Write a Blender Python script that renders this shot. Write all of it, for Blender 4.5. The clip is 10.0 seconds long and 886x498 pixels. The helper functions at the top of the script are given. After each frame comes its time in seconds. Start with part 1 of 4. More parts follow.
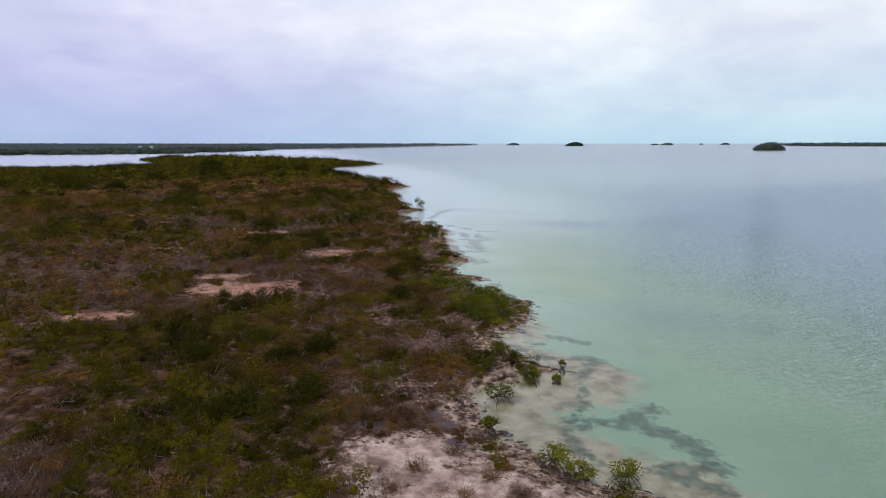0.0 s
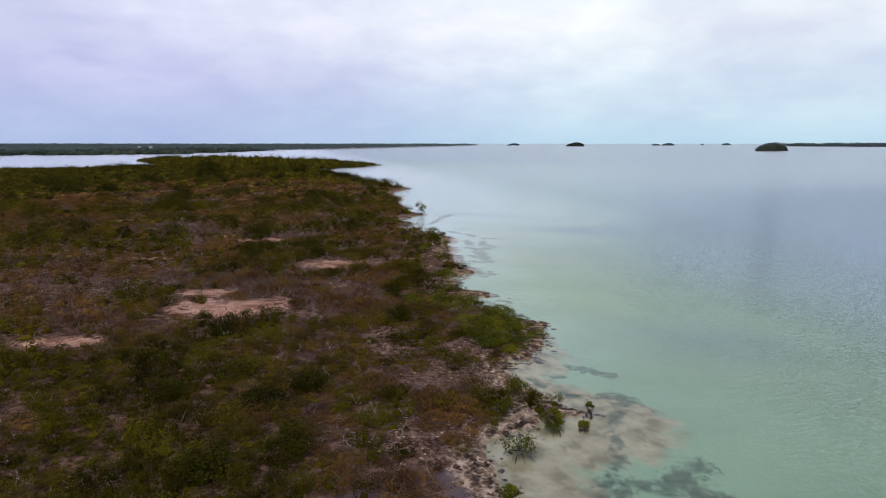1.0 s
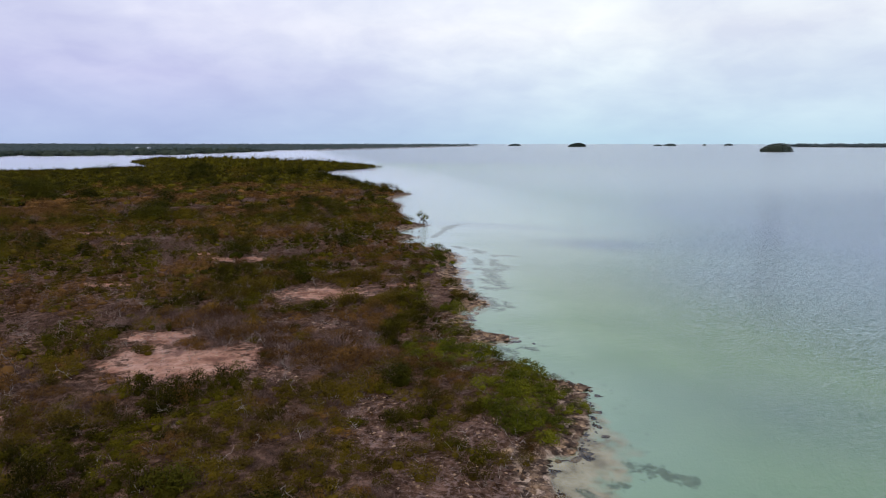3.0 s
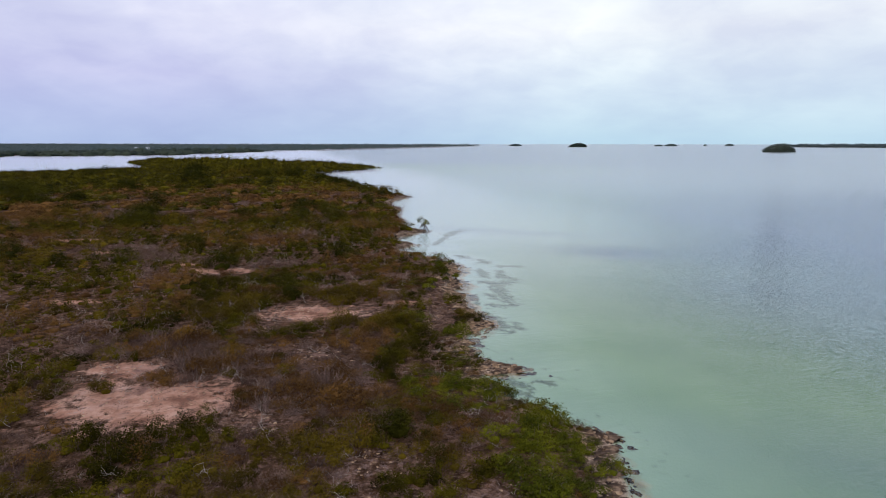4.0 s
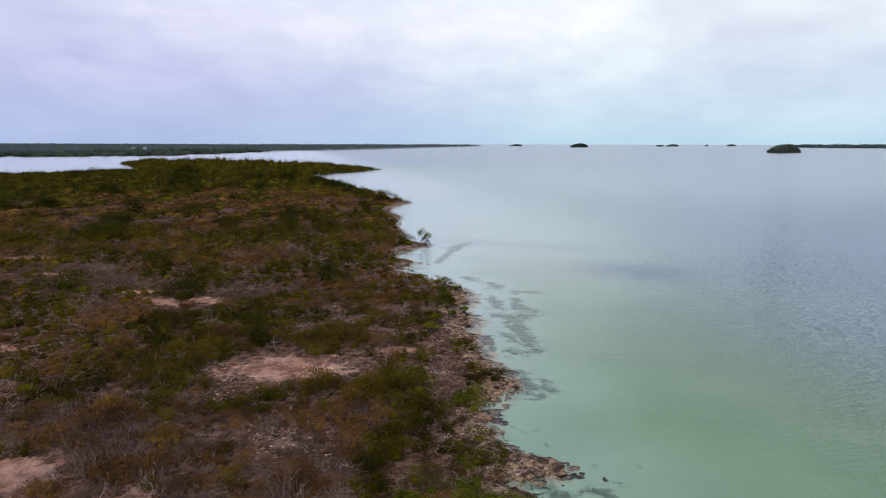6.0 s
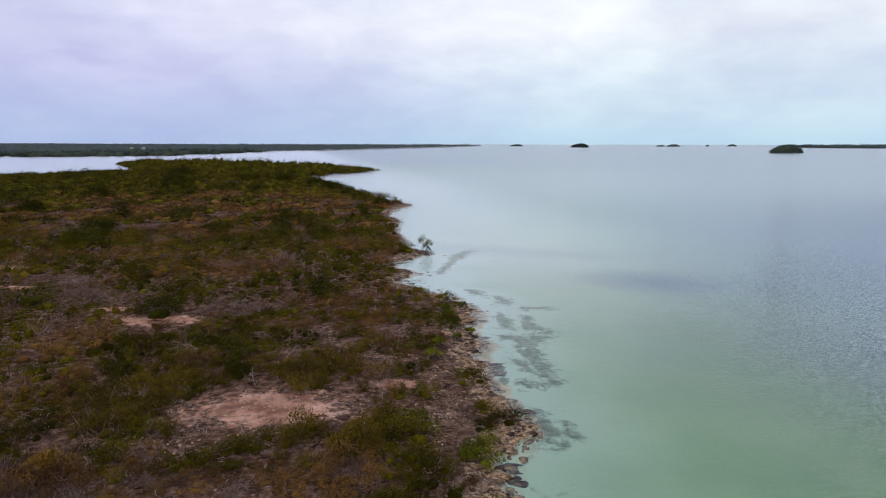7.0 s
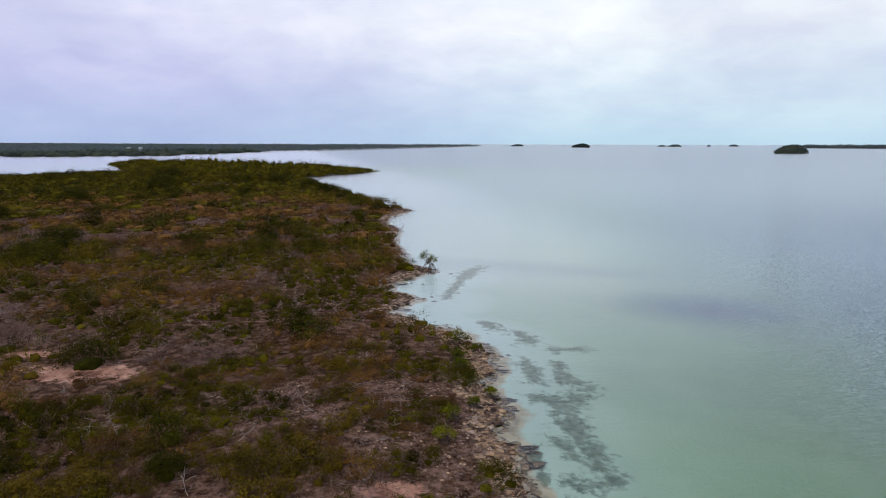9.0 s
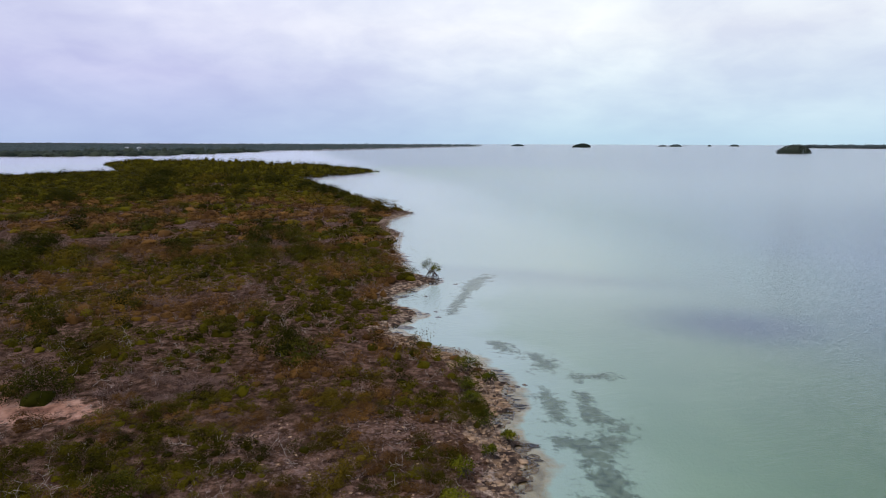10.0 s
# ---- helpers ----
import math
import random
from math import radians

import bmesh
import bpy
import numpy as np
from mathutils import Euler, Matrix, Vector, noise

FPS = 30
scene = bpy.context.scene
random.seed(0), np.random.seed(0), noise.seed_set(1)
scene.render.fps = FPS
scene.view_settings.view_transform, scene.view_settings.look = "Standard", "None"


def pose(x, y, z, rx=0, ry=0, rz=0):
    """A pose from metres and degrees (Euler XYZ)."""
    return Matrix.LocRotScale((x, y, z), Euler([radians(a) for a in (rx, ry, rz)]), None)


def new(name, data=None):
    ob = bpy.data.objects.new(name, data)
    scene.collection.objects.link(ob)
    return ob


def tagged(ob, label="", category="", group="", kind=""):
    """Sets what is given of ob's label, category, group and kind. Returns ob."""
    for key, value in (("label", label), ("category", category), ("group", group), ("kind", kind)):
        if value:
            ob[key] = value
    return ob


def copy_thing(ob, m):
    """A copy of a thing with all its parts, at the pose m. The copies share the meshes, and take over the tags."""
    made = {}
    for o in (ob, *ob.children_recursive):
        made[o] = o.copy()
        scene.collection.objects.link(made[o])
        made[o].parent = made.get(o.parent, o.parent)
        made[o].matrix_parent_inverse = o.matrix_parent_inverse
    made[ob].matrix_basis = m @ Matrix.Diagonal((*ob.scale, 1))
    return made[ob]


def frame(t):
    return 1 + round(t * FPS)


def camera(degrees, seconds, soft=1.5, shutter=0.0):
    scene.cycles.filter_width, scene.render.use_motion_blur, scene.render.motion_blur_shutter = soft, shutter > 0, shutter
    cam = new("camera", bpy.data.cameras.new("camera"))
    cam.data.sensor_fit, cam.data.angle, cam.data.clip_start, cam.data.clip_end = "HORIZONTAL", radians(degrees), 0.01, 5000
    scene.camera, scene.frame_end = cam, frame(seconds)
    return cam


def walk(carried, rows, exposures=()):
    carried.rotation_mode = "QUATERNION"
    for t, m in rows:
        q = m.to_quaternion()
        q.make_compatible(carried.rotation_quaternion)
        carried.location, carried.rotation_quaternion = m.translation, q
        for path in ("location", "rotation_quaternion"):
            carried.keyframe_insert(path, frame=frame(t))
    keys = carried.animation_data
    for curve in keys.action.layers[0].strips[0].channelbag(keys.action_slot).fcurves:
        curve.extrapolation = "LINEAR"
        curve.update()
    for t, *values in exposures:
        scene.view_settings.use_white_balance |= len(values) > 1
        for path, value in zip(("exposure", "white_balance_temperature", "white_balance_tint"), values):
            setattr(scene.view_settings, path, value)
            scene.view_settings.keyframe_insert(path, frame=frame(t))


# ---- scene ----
# The flight: seconds, x, y, z, yaw, pitch, roll (metres, degrees)
cam = camera(73.0, 10.0, soft=1.0)
ROWS = [
    (0.0, 0.737, 1.359, 12.623, 0.828, -10.146, -0.011),
    (0.5, 0.522, 3.741, 12.760, 0.848, -10.139, -0.003),
    (1.0, 0.321, 6.163, 12.898, 0.867, -10.132, 0.006),
    (1.5, 0.132, 8.622, 13.035, 0.885, -10.126, 0.015),
    (2.0, -0.046, 11.116, 13.170, 0.902, -10.121, 0.023),
    (2.5, -0.217, 13.641, 13.303, 0.918, -10.116, 0.032),
    (4.0, -0.696, 21.378, 13.671, 0.961, -10.104, 0.058),
    (4.5, -0.852, 24.002, 13.780, 0.973, -10.101, 0.067),
    (5.0, -1.009, 26.643, 13.880, 0.984, -10.099, 0.075),
    (5.5, -1.169, 29.298, 13.969, 0.994, -10.098, 0.084),
    (7.0, -1.684, 37.323, 14.165, 1.019, -10.096, 0.110),
    (7.5, -1.874, 40.008, 14.202, 1.025, -10.097, 0.119),
    (8.0, -2.077, 42.694, 14.222, 1.030, -10.098, 0.127),
    (8.5, -2.293, 45.376, 14.224, 1.034, -10.100, 0.136),
    (9.0, -2.526, 48.054, 14.208, 1.037, -10.102, 0.145),
    (9.5, -2.777, 50.723, 14.172, 1.039, -10.105, 0.154),
    (10.0, -3.047, 53.381, 14.115, 1.040, -10.108, 0.162),
]
walk(cam, [(t, pose(x, y, z, 90 + pitch, -roll, yaw)) for t, x, y, z, yaw, pitch, roll in ROWS])

# ---------------------------------------------------------------- light
SUN_HEIGHT, SUN_TURN = 58.0, 200.0
scene.view_settings.exposure = 0.0

world = bpy.data.worlds.new("overcast_sky")
scene.world = world
world.use_nodes = True
wt = world.node_tree
wt.nodes.clear()


def wnode(kind, **values):
    n = wt.nodes.new(kind)
    for k, v in values.items():
        n.inputs[k.replace("_", " ")].default_value = v
    return n


w_out = wnode("ShaderNodeOutputWorld")
w_bg = wnode("ShaderNodeBackground", Strength=1.0)
w_sky = wnode("ShaderNodeTexSky")
w_sky.sky_type, w_sky.sun_disc = "NISHITA", False
w_sky.sun_elevation, w_sky.sun_rotation = radians(SUN_HEIGHT), radians(SUN_TURN)
w_sky.air_density, w_sky.dust_density, w_sky.ozone_density = 1.0, 3.0, 2.0
w_dim = wt.nodes.new("ShaderNodeVectorMath")
w_dim.operation = "SCALE"
w_dim.inputs["Scale"].default_value = 0.1
wt.links.new(w_sky.outputs[0], w_dim.inputs[0])
w_tc = wt.nodes.new("ShaderNodeTexCoord")
w_sep = wt.nodes.new("ShaderNodeSeparateXYZ")
wt.links.new(w_tc.outputs["Generated"], w_sep.inputs[0])
# a flat cloud deck seen in perspective: directions met with a level sheet overhead
w_den = wt.nodes.new("ShaderNodeMath")
w_den.operation = "ADD"
w_den.inputs[1].default_value = 0.34
w_abs = wt.nodes.new("ShaderNodeMath")
w_abs.operation = "ABSOLUTE"
wt.links.new(w_sep.outputs[2], w_abs.inputs[0])
wt.links.new(w_abs.outputs[0], w_den.inputs[0])
w_inv = wt.nodes.new("ShaderNodeMath")
w_inv.operation = "DIVIDE"
w_inv.inputs[0].default_value = 1.0
wt.links.new(w_den.outputs[0], w_inv.inputs[1])
w_deck = wt.nodes.new("ShaderNodeVectorMath")
w_deck.operation = "SCALE"
wt.links.new(w_tc.outputs["Generated"], w_deck.inputs[0])
wt.links.new(w_inv.outputs[0], w_deck.inputs["Scale"])
w_map = wt.nodes.new("ShaderNodeMapping")
w_map.inputs["Location"].default_value = (3.3, 1.9, 0.0)
w_map.inputs["Scale"].default_value = (1.0, 1.0, 0.6)
wt.links.new(w_deck.outputs[0], w_map.inputs[0])
w_n1 = wnode("ShaderNodeTexNoise", Scale=1.5, Detail=6.0, Roughness=0.5, Distortion=0.15)
wt.links.new(w_map.outputs[0], w_n1.inputs["Vector"])


def wramp(src, *stops):
    r = wt.nodes.new("ShaderNodeValToRGB")
    e = r.color_ramp.elements
    while len(e) < len(stops):
        e.new(0.5)
    for el, (pos, col) in zip(e, stops):
        el.position, el.color = pos, (*col, 1)
    wt.links.new(src, r.inputs[0])
    return r.outputs[0]


def wmix(fac, a, b, blend="MIX"):
    n = wt.nodes.new("ShaderNodeMix")
    n.data_type, n.blend_type = "RGBA", blend
    for key, v in (("Factor", fac), ("A", a), ("B", b)):
        if isinstance(v, float):
            n.inputs[key].default_value = v
        else:
            wt.links.new(v, n.inputs[key])
    return n.outputs["Result"]


# the deck from horizon to zenith: lilac in the west, blue-green in the east, bluer and darker overhead
west = wramp(w_abs.outputs[0], (0.0, (0.47, 0.58, 0.87)), (0.05, (0.50, 0.57, 0.87)), (0.10, (0.60, 0.62, 0.90)), (0.18, (0.72, 0.74, 0.95)), (0.30, (0.72, 0.77, 0.98)), (0.62, (0.47, 0.56, 0.87)))
east = wramp(w_abs.outputs[0], (0.0, (0.56, 0.78, 0.94)), (0.07, (0.68, 0.82, 0.96)), (0.17, (0.88, 0.93, 1.0)), (0.30, (0.80, 0.87, 1.0)), (0.62, (0.47, 0.57, 0.87)))
w_side = wt.nodes.new("ShaderNodeMapRange")
w_side.inputs[1].default_value, w_side.inputs[2].default_value = -0.42, 0.22
wt.links.new(w_sep.outputs[0], w_side.inputs[0])
deck = wmix(w_side.outputs[0], west, east)
shade = wramp(w_n1.outputs["Fac"], (0.36, (0.92, 0.92, 0.97)), (0.50, (1.03, 1.03, 1.03)), (0.64, (1.16, 1.14, 1.09)))
w_lift = wt.nodes.new("ShaderNodeMapRange")
w_lift.inputs[1].default_value, w_lift.inputs[2].default_value, w_lift.inputs[3].default_value = 0.0, 0.13, 0.25
wt.links.new(w_abs.outputs[0], w_lift.inputs[0])
deck = wmix(w_lift.outputs[0], deck, shade, "MULTIPLY")
w_n2 = wnode("ShaderNodeTexNoise", Scale=6.0, Detail=5.0, Roughness=0.55, Distortion=0.3)
wt.links.new(w_map.outputs[0], w_n2.inputs["Vector"])
puffs = wramp(w_n2.outputs["Fac"], (0.36, (0.955, 0.955, 0.98)), (0.50, (1.0, 1.0, 1.0)), (0.64, (1.05, 1.045, 1.02)))
deck = wmix(w_lift.outputs[0], deck, puffs, "MULTIPLY")
cover_mix = wmix(0.90, w_dim.outputs[0], deck)
wt.links.new(cover_mix, w_bg.inputs["Color"])
wt.links.new(w_bg.outputs[0], w_out.inputs["Surface"])

sun = new("sun", bpy.data.lights.new("sun", "SUN"))
sun.data.energy, sun.data.angle, sun.data.color = 1.35, radians(20), (1.0, 0.95, 0.88)
sun.matrix_world = pose(0, 0, 60, 90 - SUN_HEIGHT, 0, 180 - SUN_TURN)

# ---------------------------------------------------------------- materials


class Mat:
    """A small wrapper that keeps node code short."""

    def __init__(self, name, rough=0.7, spec=0.3):
        self.m = bpy.data.materials.new(name)
        self.m.use_nodes = True
        self.t = self.m.node_tree
        self.p = self.t.nodes["Principled BSDF"]
        self.p.inputs["Roughness"].default_value = rough
        self.p.inputs["Specular IOR Level"].default_value = spec
        self.geo = self.t.nodes.new("ShaderNodeNewGeometry")

    def link(self, a, b):
        self.t.links.new(a, b)

    def noise(self, scale, detail=4.0, rough=0.55, vec=None, stretch=None):
        n = self.t.nodes.new("ShaderNodeTexNoise")
        n.inputs["Scale"].default_value, n.inputs["Detail"].default_value = scale, detail
        n.inputs["Roughness"].default_value = rough
        src = vec or self.geo.outputs["Position"]
        if stretch:
            mp = self.t.nodes.new("ShaderNodeMapping")
            mp.vector_type = "TEXTURE"
            mp.inputs["Scale"].default_value = [1.0 / v for v in stretch[:3]]
            mp.inputs["Rotation"].default_value = (0, 0, radians(stretch[3] if len(stretch) > 3 else 0))
            self.link(src, mp.inputs[0])
            src = mp.outputs[0]
        self.link(src, n.inputs["Vector"])
        return n.outputs["Fac"]

    def ramp(self, fac, *stops):
        r = self.t.nodes.new("ShaderNodeValToRGB")
        e = r.color_ramp.elements
        while len(e) < len(stops):
            e.new(0.5)
        for el, (pos, col) in zip(e, stops):
            el.position = pos
            el.color = (*col, 1) if len(col) == 3 else col
        self.link(fac, r.inputs[0])
        return r.outputs[0]

    def math(self, op, a, b):
        n = self.t.nodes.new("ShaderNodeMath")
        n.operation, n.use_clamp = op, False
        for i, v in enumerate((a, b)):
            if isinstance(v, (int, float)):
                n.inputs[i].default_value = v
            else:
                self.link(v, n.inputs[i])
        return n.outputs[0]

    def step(self, fac, lo, hi):
        n = self.t.nodes.new("ShaderNodeMapRange")
        n.inputs[1].default_value, n.inputs[2].default_value = lo, hi
        self.link(fac, n.inputs[0])
        return n.outputs[0]

    def mix(self, fac, a, b, blend="MIX"):
        n = self.t.nodes.new("ShaderNodeMix")
        n.data_type, n.blend_type = "RGBA", blend
        for key, v in (("Factor", fac), ("A", a), ("B", b)):
            if isinstance(v, (int, float)):
                n.inputs[key].default_value = v
            elif isinstance(v, tuple):
                n.inputs[key].default_value = (*v, 1)
            else:
                self.link(v, n.inputs[key])
        return n.outputs["Result"]

    def attr(self, name):
        n = self.t.nodes.new("ShaderNodeAttribute")
        n.attribute_name = name
        return n.outputs["Fac"]

    def rand(self):
        n = self.t.nodes.new("ShaderNodeObjectInfo")
        return n.outputs["Random"]

    def bump(self, fac, strength, dist):
        n = self.t.nodes.new("ShaderNodeBump")
        n.inputs["Strength"].default_value, n.inputs["Distance"].default_value = strength, dist
        self.link(fac, n.inputs["Height"])
        self.link(n.outputs[0], self.p.inputs["Normal"])
        return n.outputs[0]

    def colour(self, c):
        self.link(c, self.p.inputs["Base Color"])
        return self


def leaf_material(name, dark, mid, light, scale=0.45, grain=0.45, glint=0.15):
    """Foliage whose colour changes from bush to bush, and a little from leaf to leaf."""
    m = Mat(name, 0.75, 0.03)
    bush = m.math("FRACT", m.math("ADD", m.attr("tint"), m.rand()), 0.0)
    broad = m.math("ADD", m.math("MULTIPLY", m.noise(scale, 3.0), 0.72), m.math("MULTIPLY", bush, 0.28))
    c = m.ramp(broad, (0.34, dark), (0.50, mid), (0.66, light))
    isl = m.geo.outputs["Random Per Island"]
    c = m.mix(m.math("MULTIPLY", isl, grain), c, dark)
    # a few leaves are painted paler, as glints that catch the eye
    c = m.mix(m.math("MULTIPLY", m.step(isl, 0.88, 0.94), glint), c, tuple(v * 1.6 for v in light))
    m.colour(c)
    return m.m


GREEN = leaf_material("green_leaves", (0.017, 0.014, 0.001), (0.054, 0.045, 0.002), (0.118, 0.092, 0.005), 0.3)
OLIVE = leaf_material("olive_leaves", (0.036, 0.024, 0.003), (0.080, 0.054, 0.005), (0.140, 0.092, 0.008), 0.3)
RUST = leaf_material("dry_brown_leaves", (0.061, 0.028, 0.009), (0.128, 0.063, 0.018), (0.211, 0.102, 0.026), 0.3)
DARK = leaf_material("dark_bush_leaves", (0.014, 0.014, 0.001), (0.036, 0.034, 0.002), (0.077, 0.068, 0.006), 0.5)
BRIGHT = leaf_material("mangrove_leaves", (0.033, 0.037, 0.003), (0.080, 0.084, 0.005), (0.175, 0.165, 0.010), 0.9, 0.5, 0.3)
YELLOW = leaf_material("yellow_leaves", (0.081, 0.048, 0.007), (0.144, 0.083, 0.010), (0.253, 0.121, 0.014), 0.9)
# grey-blue haze of distance is painted into these leaf colours
HAZED_GREEN = leaf_material("hazed_distant_leaves", (0.050, 0.066, 0.064), (0.068, 0.085, 0.078), (0.086, 0.102, 0.092), 0.012, 0.3, 0.0)
# the nearer far trees, darker, with less of that haze painted in
COAST_GREEN = leaf_material("less_hazed_mangrove_leaves", (0.022, 0.030, 0.022), (0.040, 0.050, 0.034), (0.062, 0.070, 0.046), 0.02, 0.3, 0.0)
TWIG = leaf_material("dead_twigs", (0.066, 0.036, 0.025), (0.142, 0.084, 0.062), (0.312, 0.206, 0.170), 0.45, 0.55, 0.4)


def bark_material(name, dark, light):
    m = Mat(name, 0.85, 0.2)
    c = m.ramp(m.noise(9.0, 5.0), (0.35, dark), (0.65, light))
    c = m.mix(m.math("MULTIPLY", m.rand(), 0.4), c, dark)
    m.colour(c)
    return m.m


STEM = bark_material("brown_stems", (0.05, 0.036, 0.028), (0.12, 0.09, 0.07))
BLEACHED = bark_material("bleached_wood", (0.20, 0.155, 0.125), (0.46, 0.38, 0.32))
ROOT = bark_material("mangrove_roots", (0.035, 0.026, 0.022), (0.10, 0.075, 0.06))

m = Mat("limestone", 0.9, 0.05)
c = m.ramp(m.noise(2.2, 6.0, 0.65), (0.38, (0.020, 0.014, 0.011)), (0.5, (0.10, 0.062, 0.040)), (0.64, (0.34, 0.22, 0.135)))
c = m.mix(m.math("MULTIPLY", m.math("FRACT", m.math("ADD", m.rand(), m.geo.outputs["Random Per Island"]), 0.0), 0.55), c, (0.050, 0.035, 0.027))
m.colour(c)
m.bump(m.noise(9.0, 6.0, 0.7), 0.9, 0.06)
ROCK = m.m

m = Mat("white_paint", 0.6)
m.colour(m.ramp(m.noise(0.6), (0.3, (0.70, 0.70, 0.68)), (0.7, (0.82, 0.82, 0.80))))
WHITE = m.m
m = Mat("grey_roof", 0.6)
m.colour(m.ramp(m.noise(0.6), (0.3, (0.30, 0.30, 0.31)), (0.7, (0.42, 0.42, 0.42))))
ROOF = m.m
m = Mat("window_glass", 0.1, 0.5)
m.colour(m.ramp(m.noise(0.6), (0.3, (0.02, 0.02, 0.025)), (0.7, (0.04, 0.04, 0.045))))
PANE = m.m

# the ground: scrub litter, bare pink sand, limestone crust, pale seabed with dark seagrass
m = Mat("ground_soil", 0.95, 0.0)
litter = m.ramp(m.noise(1.7, 8.0, 0.75), (0.38, (0.022, 0.012, 0.007)), (0.50, (0.078, 0.043, 0.026)), (0.62, (0.20, 0.115, 0.080)))
crumbs = m.step(m.math("ADD", m.noise(5.0, 5.0, 0.7), m.math("MULTIPLY", m.attr("stony"), 0.10)), 0.59, 0.67)
litter = m.mix(m.math("MULTIPLY", crumbs, 0.45), litter, (0.30, 0.205, 0.175))
sand = m.ramp(m.noise(0.7, 6.0, 0.6), (0.36, (0.19, 0.09, 0.058)), (0.49, (0.38, 0.195, 0.126)), (0.68, (0.56, 0.335, 0.238)))
sand = m.mix(m.math("MULTIPLY", m.step(m.noise(2.4, 7.0, 0.75), 0.53, 0.62), 0.8), sand, (0.13, 0.075, 0.055))
sand = m.mix(m.math("MULTIPLY", m.step(m.noise(0.45, 4.0, 0.6), 0.52, 0.66), 0.3), sand, (0.25, 0.17, 0.15))
chalk = m.ramp(m.noise(0.9, 7.0, 0.65), (0.38, (0.20, 0.125, 0.092)), (0.49, (0.42, 0.285, 0.215)), (0.62, (0.64, 0.475, 0.38)))
mud = m.step(m.noise(0.55, 6.0, 0.6, stretch=(0.7, 1.2, 1, -20)), 0.56, 0.60)
chalk = m.mix(m.math("MULTIPLY", mud, 0.6), chalk, (0.15, 0.098, 0.08))
sand = m.mix(m.attr("pale"), sand, chalk)
edge = m.math("ADD", m.attr("bare"), m.math("MULTIPLY", m.math("SUBTRACT", m.noise(1.3, 7.0, 0.72), 0.5), 2.0))
land = m.mix(m.step(edge, 0.40, 0.60), litter, sand)
wet = m.math("ADD", m.attr("mud"), m.math("MULTIPLY", m.math("SUBTRACT", m.noise(1.5, 6.0, 0.7), 0.5), 1.4))
land = m.mix(m.math("MULTIPLY", m.step(wet, 0.42, 0.58), 0.85), land, (0.115, 0.085, 0.085))
crust = m.ramp(m.noise(2.3, 8.0, 0.75), (0.40, (0.045, 0.031, 0.024)), (0.48, (0.17, 0.115, 0.08)), (0.60, (0.50, 0.36, 0.25)))
edge = m.math("ADD", m.attr("crust"), m.math("MULTIPLY", m.math("SUBTRACT", m.noise(1.1, 5.0, 0.6), 0.5), 1.0))
land = m.mix(m.step(edge, 0.42, 0.58), land, crust)
bed = m.ramp(m.noise(0.06, 4.0), (0.3, (0.142, 0.228, 0.118)), (0.7, (0.19, 0.278, 0.15)))
bed = m.mix(m.attr("offshore"), bed, (0.29, 0.33, 0.48))
pale = m.ramp(m.noise(0.15, 5.0), (0.3, (0.295, 0.43, 0.24)), (0.7, (0.405, 0.54, 0.305)))
bed = m.mix(m.attr("shallow"), bed, pale)
# milky bed, with the calm water's sky reflection painted into its paleness
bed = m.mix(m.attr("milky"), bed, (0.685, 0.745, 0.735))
pink = m.ramp(m.noise(0.9, 5.0, 0.6), (0.38, (0.34, 0.235, 0.15)), (0.47, (0.52, 0.365, 0.235)), (0.64, (0.70, 0.53, 0.37)))
ragged = m.math("ADD", m.attr("shelf"), m.math("MULTIPLY", m.math("SUBTRACT", m.noise(0.8, 6.0, 0.65), 0.5), 1.1))
bed = m.mix(m.math("MULTIPLY", m.step(ragged, 0.30, 0.62), 0.9), bed, pink)
edge = m.math("ADD", m.attr("seagrass"), m.math("MULTIPLY", m.math("SUBTRACT", m.noise(1.3, 8.0, 0.72), 0.5), 2.7))
bed = m.mix(m.math("MULTIPLY", m.attr("deep"), 0.62), bed, (0.05, 0.07, 0.26))
weed = m.ramp(m.noise(2.5, 4.0), (0.38, (0.06, 0.078, 0.055)), (0.62, (0.20, 0.23, 0.155)))
bed = m.mix(m.math("MULTIPLY", m.step(edge, 0.36, 0.74), 0.80), bed, weed)
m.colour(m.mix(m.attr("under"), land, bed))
m.bump(m.noise(4.0, 6.0, 0.65), 0.6, 0.08)
SOIL = m.m

# the sea: clear greenish water over the bed, with wind ripples
m = Mat("sea_water", 0.1)
sw = m.t
sw.nodes.remove(m.p)
wpos = sw.nodes.new("ShaderNodeSeparateXYZ")
m.link(m.geo.outputs["Position"], wpos.inputs[0])
# calm in the lee of the shore, ruffled further out
lee = m.math("ADD", wpos.outputs[0], m.math("MULTIPLY", m.noise(0.035, 3.0, 0.5), 16.0))
lee = m.math("ADD", lee, m.math("MULTIPLY", m.math("MAXIMUM", m.math("SUBTRACT", wpos.outputs[1], 130.0), 0.0), 0.28))
ruffle = m.step(lee, 15.0, 50.0)
chop = sw.nodes.new("ShaderNodeTexNoise")
chop.inputs["Scale"].default_value, chop.inputs["Detail"].default_value, chop.inputs["Roughness"].default_value = 5.6, 4.0, 0.86
cmap = sw.nodes.new("ShaderNodeMapping")
cmap.inputs["Scale"].default_value, cmap.inputs["Rotation"].default_value = (0.8, 1.25, 1.0), (0, 0, 0)
m.link(m.geo.outputs["Position"], cmap.inputs[0])
m.link(cmap.outputs[0], chop.inputs["Vector"])
tilt = sw.nodes.new("ShaderNodeVectorMath")
tilt.operation = "SUBTRACT"
tilt.inputs[1].default_value = (0.5, 0.5, 0.5)
m.link(chop.outputs["Color"], tilt.inputs[0])
